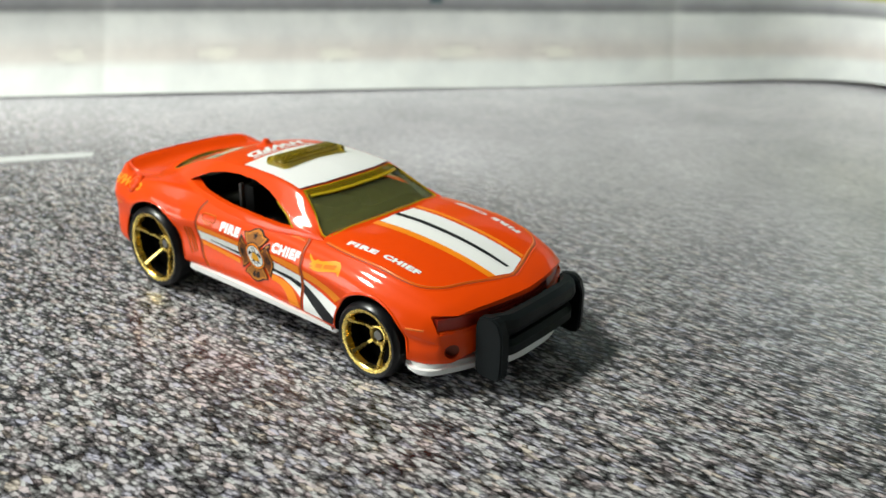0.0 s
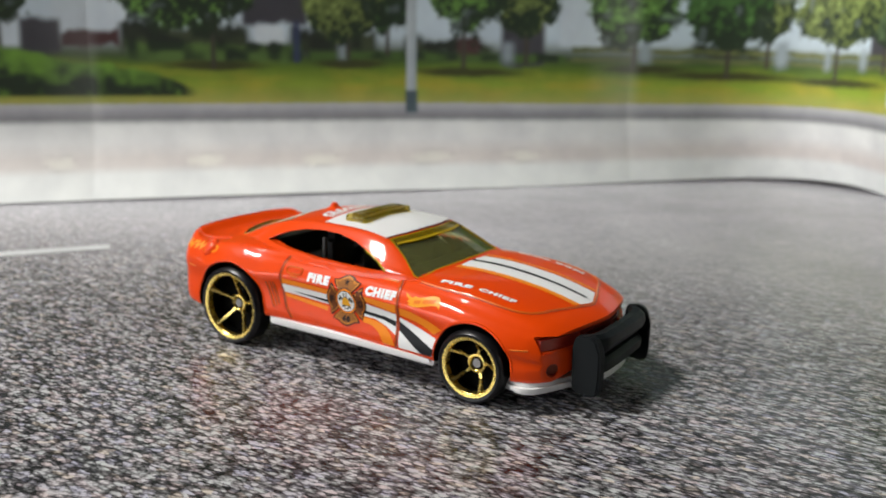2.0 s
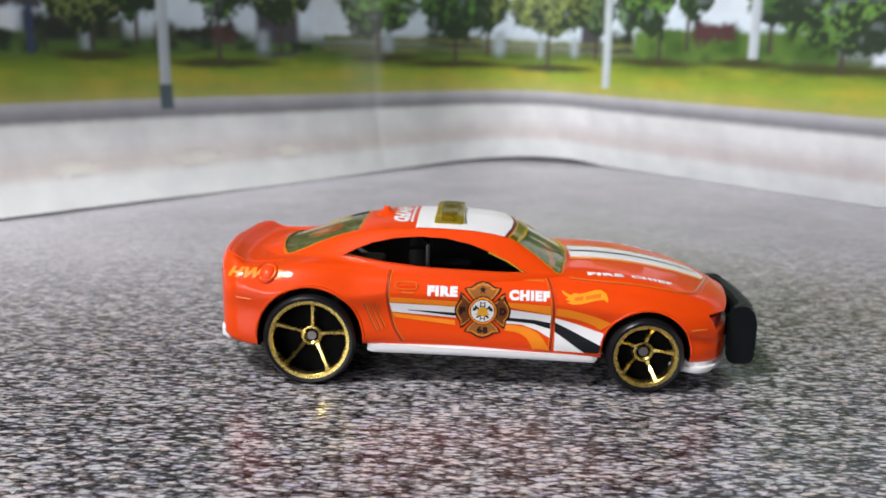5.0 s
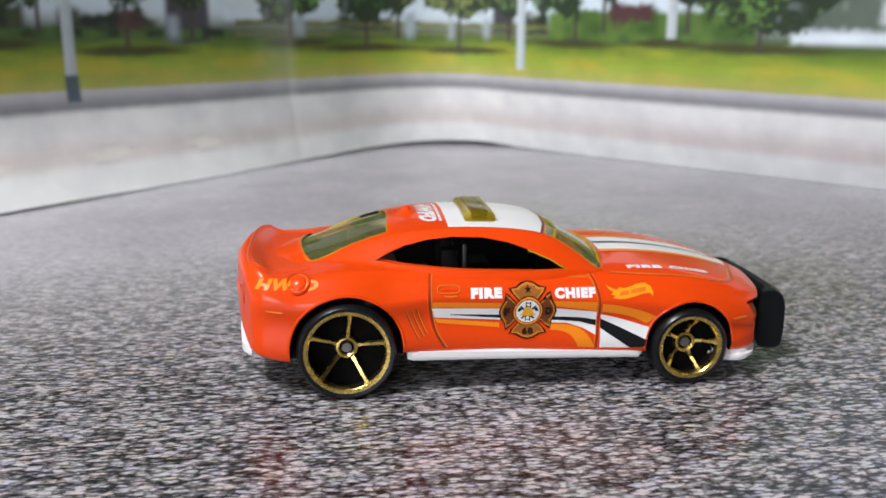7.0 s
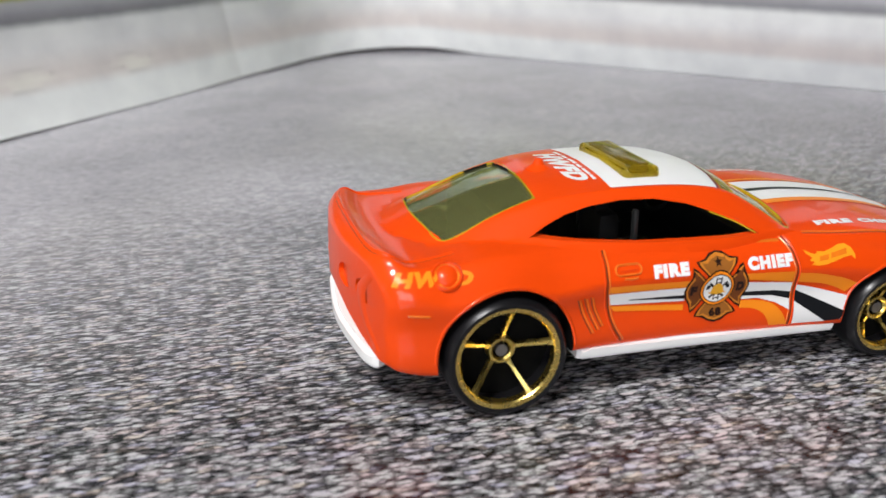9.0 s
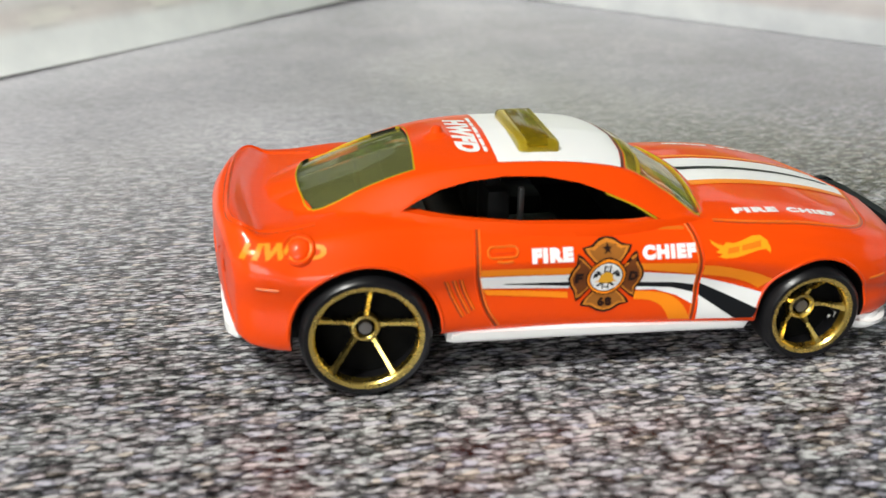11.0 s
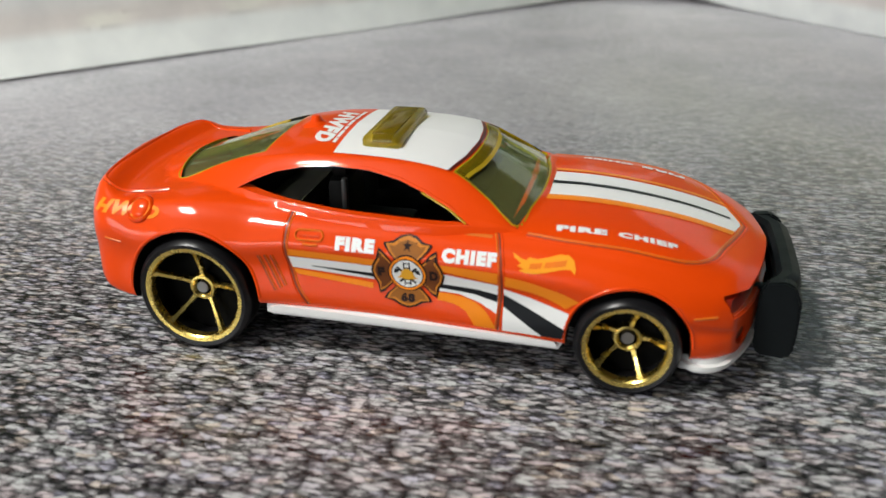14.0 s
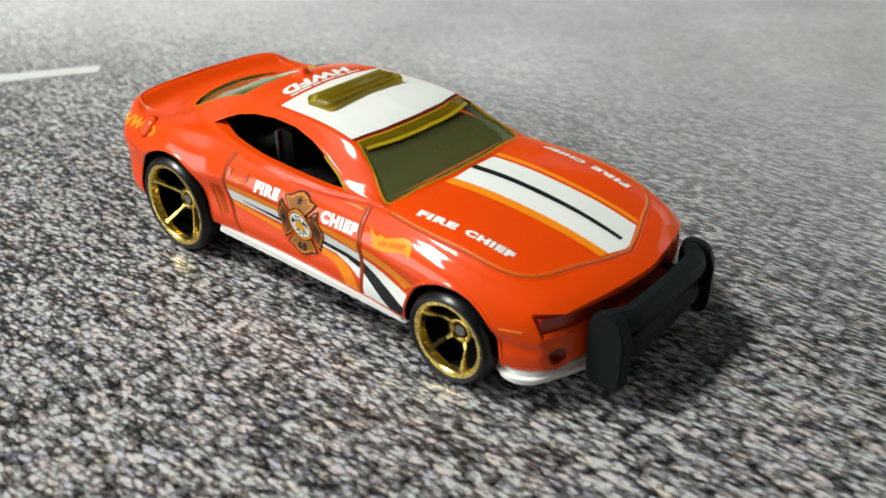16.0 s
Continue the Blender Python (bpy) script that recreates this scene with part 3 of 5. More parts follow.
def cylinder(centre, axis, radius, length, seg=48, r2=None):
    turn = {"y": Matrix.Rotation(radians(90), 4, "X"), "x": Matrix.Rotation(radians(90), 4, "Y"), "z": Matrix.Identity(4)}[axis]
    bm = bmesh.new()
    bmesh.ops.create_cone(bm, cap_ends=True, segments=seg, radius1=radius, radius2=radius if r2 is None else r2, depth=length, matrix=Matrix.Translation(centre) @ turn)
    return bm


def lathe(profile, centre, seg=56):
    """A ring turned round the y axis: profile of (radius, y)."""
    bm = bmesh.new()
    rows = []
    for r, y in profile:
        rows.append([bm.verts.new((centre[0] + r * math.cos(k * 2 * math.pi / seg), centre[1] + y, centre[2] + r * math.sin(k * 2 * math.pi / seg))) for k in range(seg)])
    m = len(rows)
    for i in range(m):
        a, b = rows[i], rows[(i + 1) % m]
        for k in range(seg):
            bm.faces.new((a[k], a[(k + 1) % seg], b[(k + 1) % seg], b[k]))
    bmesh.ops.recalc_face_normals(bm, faces=bm.faces)
    return bm


def carve(bm, steps):
    """Solid work: (operation, bmesh) one after the other; gives a bmesh."""
    def temp(b):
        me = bpy.data.meshes.new("tmp")
        b.to_mesh(me)
        b.free()
        return new("tmp", me)
    ob = temp(bm)
    for op, tool in steps:
        cut = temp(tool)
        mod = ob.modifiers.new("cut", "BOOLEAN")
        mod.operation, mod.object, mod.solver = op, cut, "MANIFOLD"
        done = bpy.data.meshes.new_from_object(ob.evaluated_get(bpy.context.evaluated_depsgraph_get()))
        ob.modifiers.clear()
        old, ob.data = ob.data, done
        bpy.data.meshes.remove(old)
        gone = cut.data
        bpy.data.objects.remove(cut)
        bpy.data.meshes.remove(gone)
    out = bmesh.new()
    out.from_mesh(ob.data)
    gone = ob.data
    bpy.data.objects.remove(ob)
    bpy.data.meshes.remove(gone)
    return out


REAR, FRONT = (-23.2, 6.6, 6.6), (23.5, 5.4, 5.4)      # x, height of the hub, tyre radius

STATION = [-38.0, -37.3, -36.2, -34.6, -30.5, -23, -15, -5, 5, 12, 18, 24, 30, 33.8, 36.0, 37.4]
HALF = spline(STATION, [14.6, 15.3, 15.8, 16.1, 16.55, 16.95, 16.15, 15.75, 15.8, 16.0, 16.4, 16.7, 16.4, 15.8, 15.1, 14.3])
SILL = spline(STATION, [6.6, 6.1, 5.8, 5.5, 5.3, 5.4, 5.9, 5.6, 5.2, 5.0, 4.7, 4.6, 4.4, 4.2, 4.2, 4.4])
SHOULDER = spline(STATION, [15.6, 16.0, 16.2, 16.2, 16.3, 16.6, 15.9, 15.5, 15.0, 14.6, 14.2, 13.4, 12.3, 11.5, 11.0, 10.5])
EDGE = spline(STATION, [16.4, 17.2, 17.5, 16.75, 16.5, 17.0, 16.7, 16.2, 15.7, 15.5, 15.2, 14.6, 13.5, 12.5, 11.8, 11.1])
CROWN = spline(STATION, [16.8, 17.7, 17.9, 17.0, 16.7, 17.4, 17.0, 16.7, 16.3, 16.3, 16.2, 15.5, 14.2, 13.0, 12.2, 11.5])
BOW = spline([-38, -32, -26, -10, 10, 20, 28, 34, 37.4], [-3.2, -1.8, 0, 0, 0, 0.3, 1.8, 4.0, 5.4])


def bowed(c, y):
    """How far the end of the body falls back towards its corners: a blunt V with square corners at the nose."""
    t = y / 16
    if c > 0:
        return c * (0.45 * (math.sqrt(t * t + 0.004) - 0.063) + 0.55 * t ** 4)
    return c * t * t


def body_ring(s):
    w, zb, zs, ze, zc, c = HALF(s), SILL(s), SHOULDER(s), EDGE(s), CROWN(s), BOW(s)
    k = float(np.interp(s, [-21, -13, 13, 22], [0, 1, 1, 0.2]))       # the hollow of the doors' lower half
    h = float(np.interp(s, [-35, -31, -17, -12], [0, 1, 1, 0]))        # the rounder haunch over the rear wheel
    half = smooth_line([(w - 1.6, zb), (w - 0.35, zb + 0.25), (w - 0.05, zb + 1.8), (w - 0.30 - 0.12 * k, (zb + zs) / 2 - 0.4), (w + 0.05 - 0.1 * h, zs - 3.0 + 0.3 * k - 0.5 * h), (w - 0.22 - 0.32 * h, zs - 1.75 - 0.5 * h), (w - 0.95 - 0.45 * h, zs - 0.6 - 0.3 * h), (w - 2.0 - 0.4 * h, zs + 0.15 - 0.15 * h), (w - 3.4 - 0.2 * h, ze), (w * 0.55, ze + (zc - ze) * 0.7), (0, zc)], 4)
    pts = [(y, z) for y, z in half]
    ring = [(y, z) for y, z in pts] + [(-y, z) for y, z in reversed(pts[:-1])]
    return [(s - bowed(c, y), y, z) for y, z in ring]


def closed_end(ring, s):
    """Rings that shrink over the end face, so that it keeps its curve."""
    mid = sum(z for _, _, z in ring) / len(ring)
    lo, hi = min(z for _, _, z in ring), max(z for _, _, z in ring)
    mid = (lo + hi) / 2
    out = []
    for k in (0.97, 0.9, 0.7, 0.45, 0.2, 0.04):
        out.append([(s - bowed(BOW(s), y * k) + (0.35 if s > 0 else -0.35) * (1 - k), y * k, mid + (z - mid) * k) for _, y, z in ring])
    return out


CAB = [-33, -30, -27, -24, -21, -18, -15, -11, -7, -3, 1, 4, 6, 9, 12, 15]
CAB_TOP = spline(CAB, [16.4, 17.45, 18.4, 19.35, 20.3, 21.05, 21.6, 21.95, 22.0, 21.9, 21.6, 21.1, 20.45, 18.85, 17.2, 15.4])
CAB_EDGE = spline(CAB, [7.0, 7.4, 7.8, 8.2, 8.5, 8.8, 9.0, 9.2, 9.3, 9.4, 9.6, 9.8, 10.1, 10.9, 11.8, 12.6])
CAB_FOOT = spline(CAB, [8.4, 9.6, 10.8, 11.9, 12.7, 13.2, 13.5, 13.8, 13.95, 14.0, 14.0, 13.9, 13.7, 13.3, 12.9, 12.6])


def cabin_ring(x, inset=0.0, foot=13.0):
    top, edge, base = CAB_TOP(x) - inset, CAB_EDGE(x) - inset, CAB_FOOT(x) - inset
    bow = spline([-33, -28, -20, 0, 5, 15], [-2.0, -1.5, -0.4, 0.3, 1.2, 2.0])(x)
    zf = min(foot, top - 2.2)
    half = smooth_line([(base + 0.6, zf), (base + 0.1, max(zf + 0.6, min(15.8, top - 1.7))), ((base + edge) / 2 + 0.25, max(zf + 1.0, (15.8 + top - 1.1) / 2)), (edge + 0.25, top - 1.15), (edge - 0.9, top - 0.72), (edge * 0.5, top - 0.24), (0, top)], 4)
    ring = [(y, z) for y, z in half] + [(-y, z) for y, z in reversed(half[:-1])]
    return [(x - bow * ((y / 13) ** 2 - 0.25), y, z) for y, z in ring]


SIDE_WINDOW = [(-19.1, 17.6), (-17.2, 18.5), (-15, 19.35), (-12, 20.0), (-8.5, 20.3), (-4.5, 20.15), (-1, 19.5), (2, 18.5), (4.8, 17.3), (7.0, 16.05), (4, 16.05), (-1, 16.25), (-7, 16.5), (-12, 16.9), (-16, 17.25)]
WINDSCREEN = [(4.4, -9.2), (5.5, -5), (5.9, 0), (5.5, 5), (4.4, 9.2), (8, 10.6), (11.7, 12.2), (12.6, 8), (13.2, 4), (13.4, 0), (13.2, -4), (12.6, -8), (11.7, -12.2), (8, -10.6)]
REAR_WINDOW = [(-17.2, -7.6), (-16.8, 0), (-17.2, 7.6), (-22, 8.0), (-27.6, 8.2), (-28.8, 5), (-29.3, 0), (-28.8, -5), (-27.6, -8.2), (-22, -8.0)]


def bvh_of(bm):
    from mathutils.bvhtree import BVHTree
    bm.normal_update()
    return BVHTree.FromBMesh(bm)


def outline(points, n=6):
    """A closed polygon with its corners kept and its long edges cut."""
    out = []
    for (a, b), (c, d) in zip(points, points[1:] + points[:1]):
        k = max(1, int(math.hypot(c - a, d - b) / 0.7))
        out += [(a + (c - a) * i / k, b + (d - b) * i / k) for i in range(k)]
    return out


def lay(bm, tree, way, lift, step=0.9, deep=None):
    """Lays a flat bmesh of (a, b) upon a solid: 'side' from its right, 'top' from above."""
    bmesh.ops.triangulate(bm, faces=bm.faces[:])
    for _ in range(5):
        long = [e for e in bm.edges if e.calc_length() > step]
        if not long:
            break
        bmesh.ops.subdivide_edges(bm, edges=long, cuts=1)
        bmesh.ops.triangulate(bm, faces=[f for f in bm.faces if len(f.verts) > 3])
    lost = []
    for v in bm.verts:
        a, b = v.co.x, v.co.y
        if way == "side":
            hit, n, _, _ = tree.ray_cast(Vector((a, -60, b)), Vector((0, 1, 0)))
            bad = hit is None or hit.y > (-12.5 if deep is None else deep)
            over, m, _, _ = SMOOTH.ray_cast(Vector((a, -60, b)), Vector((0, 1, 0)))
            if not bad and tree is BODY and over is not None and 0.02 < hit.y - over.y < 1.2:
                hit, n = over, m
        else:
            hit, n, _, _ = tree.ray_cast(Vector((a, b, 60)), Vector((0, 0, -1)))
            bad = hit is None or (deep is not None and hit.z < deep)
        if bad:
            lost.append(v)
        else:
            v.co = hit + n * lift
    bmesh.ops.delete(bm, geom=lost, context="VERTS")
    return bm


def flat(polygons):
    bm = bmesh.new()
    for pts in polygons:
        bm.faces.new([bm.verts.new((a, b, 0)) for a, b in outline(pts)])
    return bm


def ribbon(pts, width):
    """A thin line of even width through (a, b) points."""
    pts = smooth_line([(a, b) for a, b in pts], 5)
    bm = bmesh.new()
    rows = []
    for i, p in enumerate(pts):
        d = (pts[min(i + 1, len(pts) - 1)] - pts[max(i - 1, 0)]).normalized()
        n = Vector((-d.y, d.x)) * width / 2
        rows.append((bm.verts.new((*(p + n), 0)), bm.verts.new((*(p - n), 0))))
    for a, b in zip(rows, rows[1:]):
        bm.faces.new((a[0], b[0], b[1], a[1]))
    return bm


def words(text, width, height, bold=0.03, shear=0.0):
    """Filled letters as a flat bmesh, fitted to a width and a capital's height, its foot at the origin."""
    cu = bpy.data.curves.new("tmp", "FONT")
    cu.body, cu.offset, cu.shear, cu.fill_mode, cu.resolution_u, cu.space_character = text, bold * 1.75, shear, "FRONT", 4, 1.0 + bold * 4.5
    ob = new("tmp", cu)
    me = bpy.data.meshes.new_from_object(ob.evaluated_get(bpy.context.evaluated_depsgraph_get()))
    bpy.data.objects.remove(ob)
    bpy.data.curves.remove(cu)
    bm = bmesh.new()
    bm.from_mesh(me)
    bpy.data.meshes.remove(me)
    bmesh.ops.remove_doubles(bm, verts=bm.verts, dist=0.0005)
    x0, x1 = min(v.co.x for v in bm.verts), max(v.co.x for v in bm.verts)
    z0, z1 = min(v.co.y for v in bm.verts), max(v.co.y for v in bm.verts)
    for v in bm.verts:
        v.co = ((v.co.x - x0) / (x1 - x0) * width, (v.co.y - z0) / (z1 - z0) * height, 0)
    return bm


def moved(bm, a, b, turn=0.0):
    bm.transform(Matrix.Translation((a, b, 0)) @ Matrix.Rotation(radians(turn), 4, "Z"))
    return bm


def disc(a, b, r, n=28, ry=None):
    return [(a + r * math.cos(k * 2 * math.pi / n), b + (ry or r) * math.sin(k * 2 * math.pi / n)) for k in range(n)]


CAR = tagged(new("toy_car"), "orange die-cast toy fire chief car on the printed asphalt mat", "toy car")


DOOR_GAPS = ([(-11.95, 16.3), (-12.15, 15.2), (-12.2, 12.5), (-11.5, 8.9), (-10.2, 6.5)], [(9.8, 15.6), (10.3, 14.5), (10.7, 12.3), (10.7, 9.5), (10.35, 5.6)])


def groove(line, width, deep=-15.45):
    """A thin solid that follows a line on the flank, to be cut away."""
    pts = smooth_line(line, 4)
    left, right = [], []
    for i, p in enumerate(pts):
        d = (pts[min(i + 1, len(pts) - 1)] - pts[max(i - 1, 0)]).normalized()
        n = Vector((-d.y, d.x)) * width / 2
        left.append(tuple(p + n))
        right.append(tuple(p - n))
    bm = bmesh.new()
    rows = [[bm.verts.new((a[0], y, a[1])) for a, y in ((l, -22), (r, -22), (r, deep), (l, deep))] for l, r in zip(left, right)]
    for a, q in zip(rows, rows[1:]):
        for k in range(4):
            bm.faces.new((a[k], a[(k + 1) % 4], q[(k + 1) % 4], q[k]))
    bm.faces.new(rows[0])
    bm.faces.new(rows[-1])
    bmesh.ops.recalc_face_normals(bm, faces=bm.faces)
    return bm


def build_body():
    s = np.concatenate([np.linspace(-38, -36, 7), np.linspace(-35.4, 29, 84), np.linspace(29.4, 37.4, 34)])
    rings = [body_ring(v) for v in s]
    lower = loft(closed_end(rings[0], -38.0)[::-1] + rings + closed_end(rings[-1], 37.4))
    cabin = loft([cabin_ring(v) for v in np.linspace(-33, 15, 64)])
    skin = bvh_of(cabin)
    hollow = loft([cabin_ring(v, 1.0, 9.0) for v in np.linspace(-29.9, 11.5, 26)])
    steps = [("UNION", cabin.copy())]
    for x, z, r in (REAR, FRONT):
        for sign in (-1, 1):
            steps.append(("DIFFERENCE", cylinder((x, sign * 14.5, z + 0.15), "y", r + 0.8, 13, 64)))
    steps += [("DIFFERENCE", hollow), ("DIFFERENCE", prism(SIDE_WINDOW, "y", -22, 22)),
              ("DIFFERENCE", prism(WINDSCREEN, "z", 15.6, 26)), ("DIFFERENCE", prism(REAR_WINDOW, "z", 15.2, 26))]
    # lamps and grille sunk into the nose, and the two fog lamp holes
    ys = [14.2 * (k / 12 - 1) for k in range(25)]
    steps.append(("DIFFERENCE", prism([(37.7 - 2.6 * (1 - 0.4 * abs(y / 14.2) ** 4) - bowed(5.4, y), y) for y in ys] + [(46, 14.2), (46, -14.2)], "z", 8.5, 10.85)))
    for sign in (-1, 1):
        hole = cylinder((0, 0, 0), "x", 0.95, 3.4, 24)
        hole.transform(pose(34.9, sign * 13.1, 6.0, 0, 0, sign * 52))
        steps.append(("DIFFERENCE", hole))
    # four shallow oval hollows of the tail lamps
    for sign in (-1, 1):
        for y, deep in ((10.4, -36.5), (5.4, -37.55)):
            steps.append(("DIFFERENCE", prism(disc(sign * y, 13.3, 2.0, 24, 1.25), "x", -45, deep)))
    for line in DOOR_GAPS:
        steps.append(("DIFFERENCE", groove(line, 0.26)))
    smooth_skin = bvh_of(lower)
    solid = carve(lower, steps)
    cabin.free()
    tree = bvh_of(solid)
    inside = bvh_of(loft([cabin_ring(v, 1.0, 9.0) for v in np.linspace(-29.9, 11.5, 26)]))
    for f in solid.faces:
        near = inside.find_nearest(f.calc_center_median())
        f.material_index = 1 if near[0] is not None and near[3] < 0.03 else 0
        p = f.calc_center_median()
        if (p.x < -16.5 and abs(p.y) < 8.35) or (p.x > 5 and abs(p.y) < 12.3):
            over = skin.ray_cast(Vector((p.x, p.y, 60)), Vector((0, 0, -1)))[0]
            if over is not None and over.z - p.z > 0.55 and p.z > 15.0:
                f.material_index = 1
        # wheel wells blackened: shade put into the colour of their enamel walls
        for x, z, r in (REAR, FRONT):
            if abs(p.y) < HALF(p.x) - 0.8 and math.hypot(p.x - x, p.z - z - 0.15) < r + 0.83:
                f.material_index = 1
    shell = part("body", solid, PAINT, CAR, "glossy orange enamel body shell", angle=38)
    shell.data.materials.append(CABIN_PLASTIC)
    return tree, skin, smooth_skin


BODY, SKIN, SMOOTH = build_body()


def pane(name, poly, label):
    cx = sum(a for a, _ in poly) / len(poly)
    cy = sum(b for _, b in poly) / len(poly)
    grown = [(cx + (a - cx) * 1.05, cy + (b - cy) * 1.05) for a, b in poly]
    bm = lay(flat([grown]), SKIN, "top", -0.28)
    bmesh.ops.recalc_face_normals(bm, faces=bm.faces)
    bmesh.ops.solidify(bm, geom=bm.faces[:], thickness=0.35)
    ob = part(name, bm, AMBER_GLASS, CAR, label, angle=50)
    ob.visible_shadow = False
    return ob


pane("windscreen", WINDSCREEN, "amber-tinted clear plastic windscreen")
pane("rear_window", REAR_WINDOW, "amber-tinted clear plastic rear window")
for loop_pts in (WINDSCREEN, REAR_WINDOW):
    mx, my = sum(a for a, _ in loop_pts) / len(loop_pts), sum(q for _, q in loop_pts) / len(loop_pts)
    trim_pts = [(mx + (a - mx) * 0.985, my + (q - my) * 0.985) for a, q in loop_pts + loop_pts[:1]]
    trim_strip = lay(ribbon(trim_pts, 0.16), SKIN, "top", -0.24)
    bmesh.ops.solidify(trim_strip, geom=trim_strip.faces[:], thickness=0.25)
    part("window_edge", trim_strip, AMBER_EDGE, CAR, "bright amber edge of the glazing")

for back, width, ink_of in ((0.62, 1.2, AMBER_LAMP), (1.45, 0.42, AMBER_EDGE)):
    top_strip = lay(ribbon([(4.4 + back, -9.0), (5.5 + back, -5), (5.9 + back, 0), (5.5 + back, 5), (4.4 + back, 9.0)], width), SKIN, "top", -0.2)
    bmesh.ops.solidify(top_strip, geom=top_strip.faces[:], thickness=0.2)
    part("window_edge", top_strip, ink_of, CAR, "bright amber edge of the glazing")


def interior():
    part("cabin_floor", box(-25, 11, -13, 13, 8.2, 10.5, 0.4), CABIN_PLASTIC, CAR, "black plastic cabin tray")
    for y in (-5.6, 5.6):
        seat = joined(box(-8, -1, y - 3.2, y + 3.2, 10.4, 13.2, 0.9), box(-10, -7.4, y - 3.0, y + 3.0, 10.6, 18.2, 0.9), box(-9.9, -8.1, y - 1.5, y + 1.5, 17.9, 19.7, 0.6))
        part("seat", seat, CABIN_PLASTIC, CAR, "black moulded bucket seat")
    part("rear_bench", joined(box(-20, -15, -9, 9, 10.4, 13.5, 0.8), box(-22.5, -19.5, -9, 9, 10.4, 17.2, 0.8)), CABIN_PLASTIC, CAR)
    part("dashboard", box(6.3, 11, -11.5, 11.5, 10.4, 15.4, 0.8), CABIN_PLASTIC, CAR)
    part("steering_wheel", lathe([(1.9, -0.2), (2.2, 0), (1.9, 0.2), (1.6, 0)], (4.8, 5.6, 15.0), 20), CABIN_PLASTIC, CAR)
    part("headrest", box(-7.3, -6.7, -11.4, -10.6, 15.0, 19.4, 0.25), GREY_PLASTIC, CAR, "dark grey cabin post")


interior()


def wheel(kind, side):
    x, z, r = kind
    rim = r - 0.78
    y = side * 15.0
    tyre = lathe([(rim - 0.15, -1.75), (r - 0.5, -1.85), (r - 0.12, -1.45), (r, -0.9), (r, 1.6), (r - 0.3, 2.0), (rim - 0.2, 2.0)] if side < 0 else
                 [(rim - 0.15, 1.75), (r - 0.5, 1.85), (r - 0.12, 1.45), (r, 0.9), (r, -1.6), (r - 0.3, -2.0), (rim - 0.2, -2.0)], (x, y, z))
    base = part("wheel", cylinder((x, y - side * 1.9, z), "y", rim - 0.1, 0.6, 40), WHEEL_BLACK, CAR, "black wheel with a gold five-spoke rim")
    part("tyre", tyre, TYRE_PLASTIC, base, "smooth black plastic tyre")
    o = side
    ring = lathe([(rim + 0.04, o * 1.25), (rim, o * 1.6), (rim - 0.14, o * 1.7), (rim - 0.6, o * 1.64), (rim - 0.74, o * 1.45), (rim - 0.8, o * 0.6), (rim - 0.3, o * 0.4)], (x, y, z))
    part("rim", ring, GOLD_CHROME, base, "gold chromed rim ring")
    hub = lathe([(0.92, o * -1.1), (0.95, o * -0.6), (1.15, o * -0.42), (1.4, o * -0.46), (1.56, o * -0.7), (1.6, o * -1.2), (0.92, o * -1.3)], (x, y, z), 32)
    part("hub_ring", hub, GOLD_CHROME, base)
    part("axle_end", cylinder((x, y - o * 0.95, z), "y", 0.66, 0.9, 24), AXLE_METAL, base, "dull steel axle end")
    turn = -6.0 if kind is REAR else -12.0
    for k in range(5):
        a = radians(90 + turn + 72 * k)
        bm = bmesh.new()
        for s, (rad, w, yo, h) in enumerate(((1.35, 0.8, -0.85, 0.6), (2.2, 0.56, -0.55, 0.55), (rim - 1.2, 0.66, 0.75, 0.5), (rim - 0.45, 1.2, 1.3, 0.5))):
            for dw, dy in ((-w / 2, -h / 2), (w / 2, -h / 2), (w * 0.32, h / 2), (-w * 0.32, h / 2)):
                bm.verts.new((x + rad * math.cos(a) - dw * math.sin(a), y + o * (yo + dy), z + rad * math.sin(a) + dw * math.cos(a)))
        bm.verts.ensure_lookup_table()
        for s in range(3):
            for q in range(4):
                bm.faces.new([bm.verts[i] for i in (s * 4 + q, s * 4 + (q + 1) % 4, s * 4 + 4 + (q + 1) % 4, s * 4 + 4 + q)])
        bm.faces.new([bm.verts[i] for i in range(4)])
        bm.faces.new([bm.verts[i] for i in range(12, 16)])
        part("spoke", bm, GOLD_CHROME, base, angle=25)


for kind in (REAR, FRONT):
    for side in (-1, 1):
        wheel(kind, side)
for x, z, r in (REAR, FRONT):
    part("axle", cylinder((x, 0, z), "y", 0.55, 28, 16), AXLE_METAL, CAR)


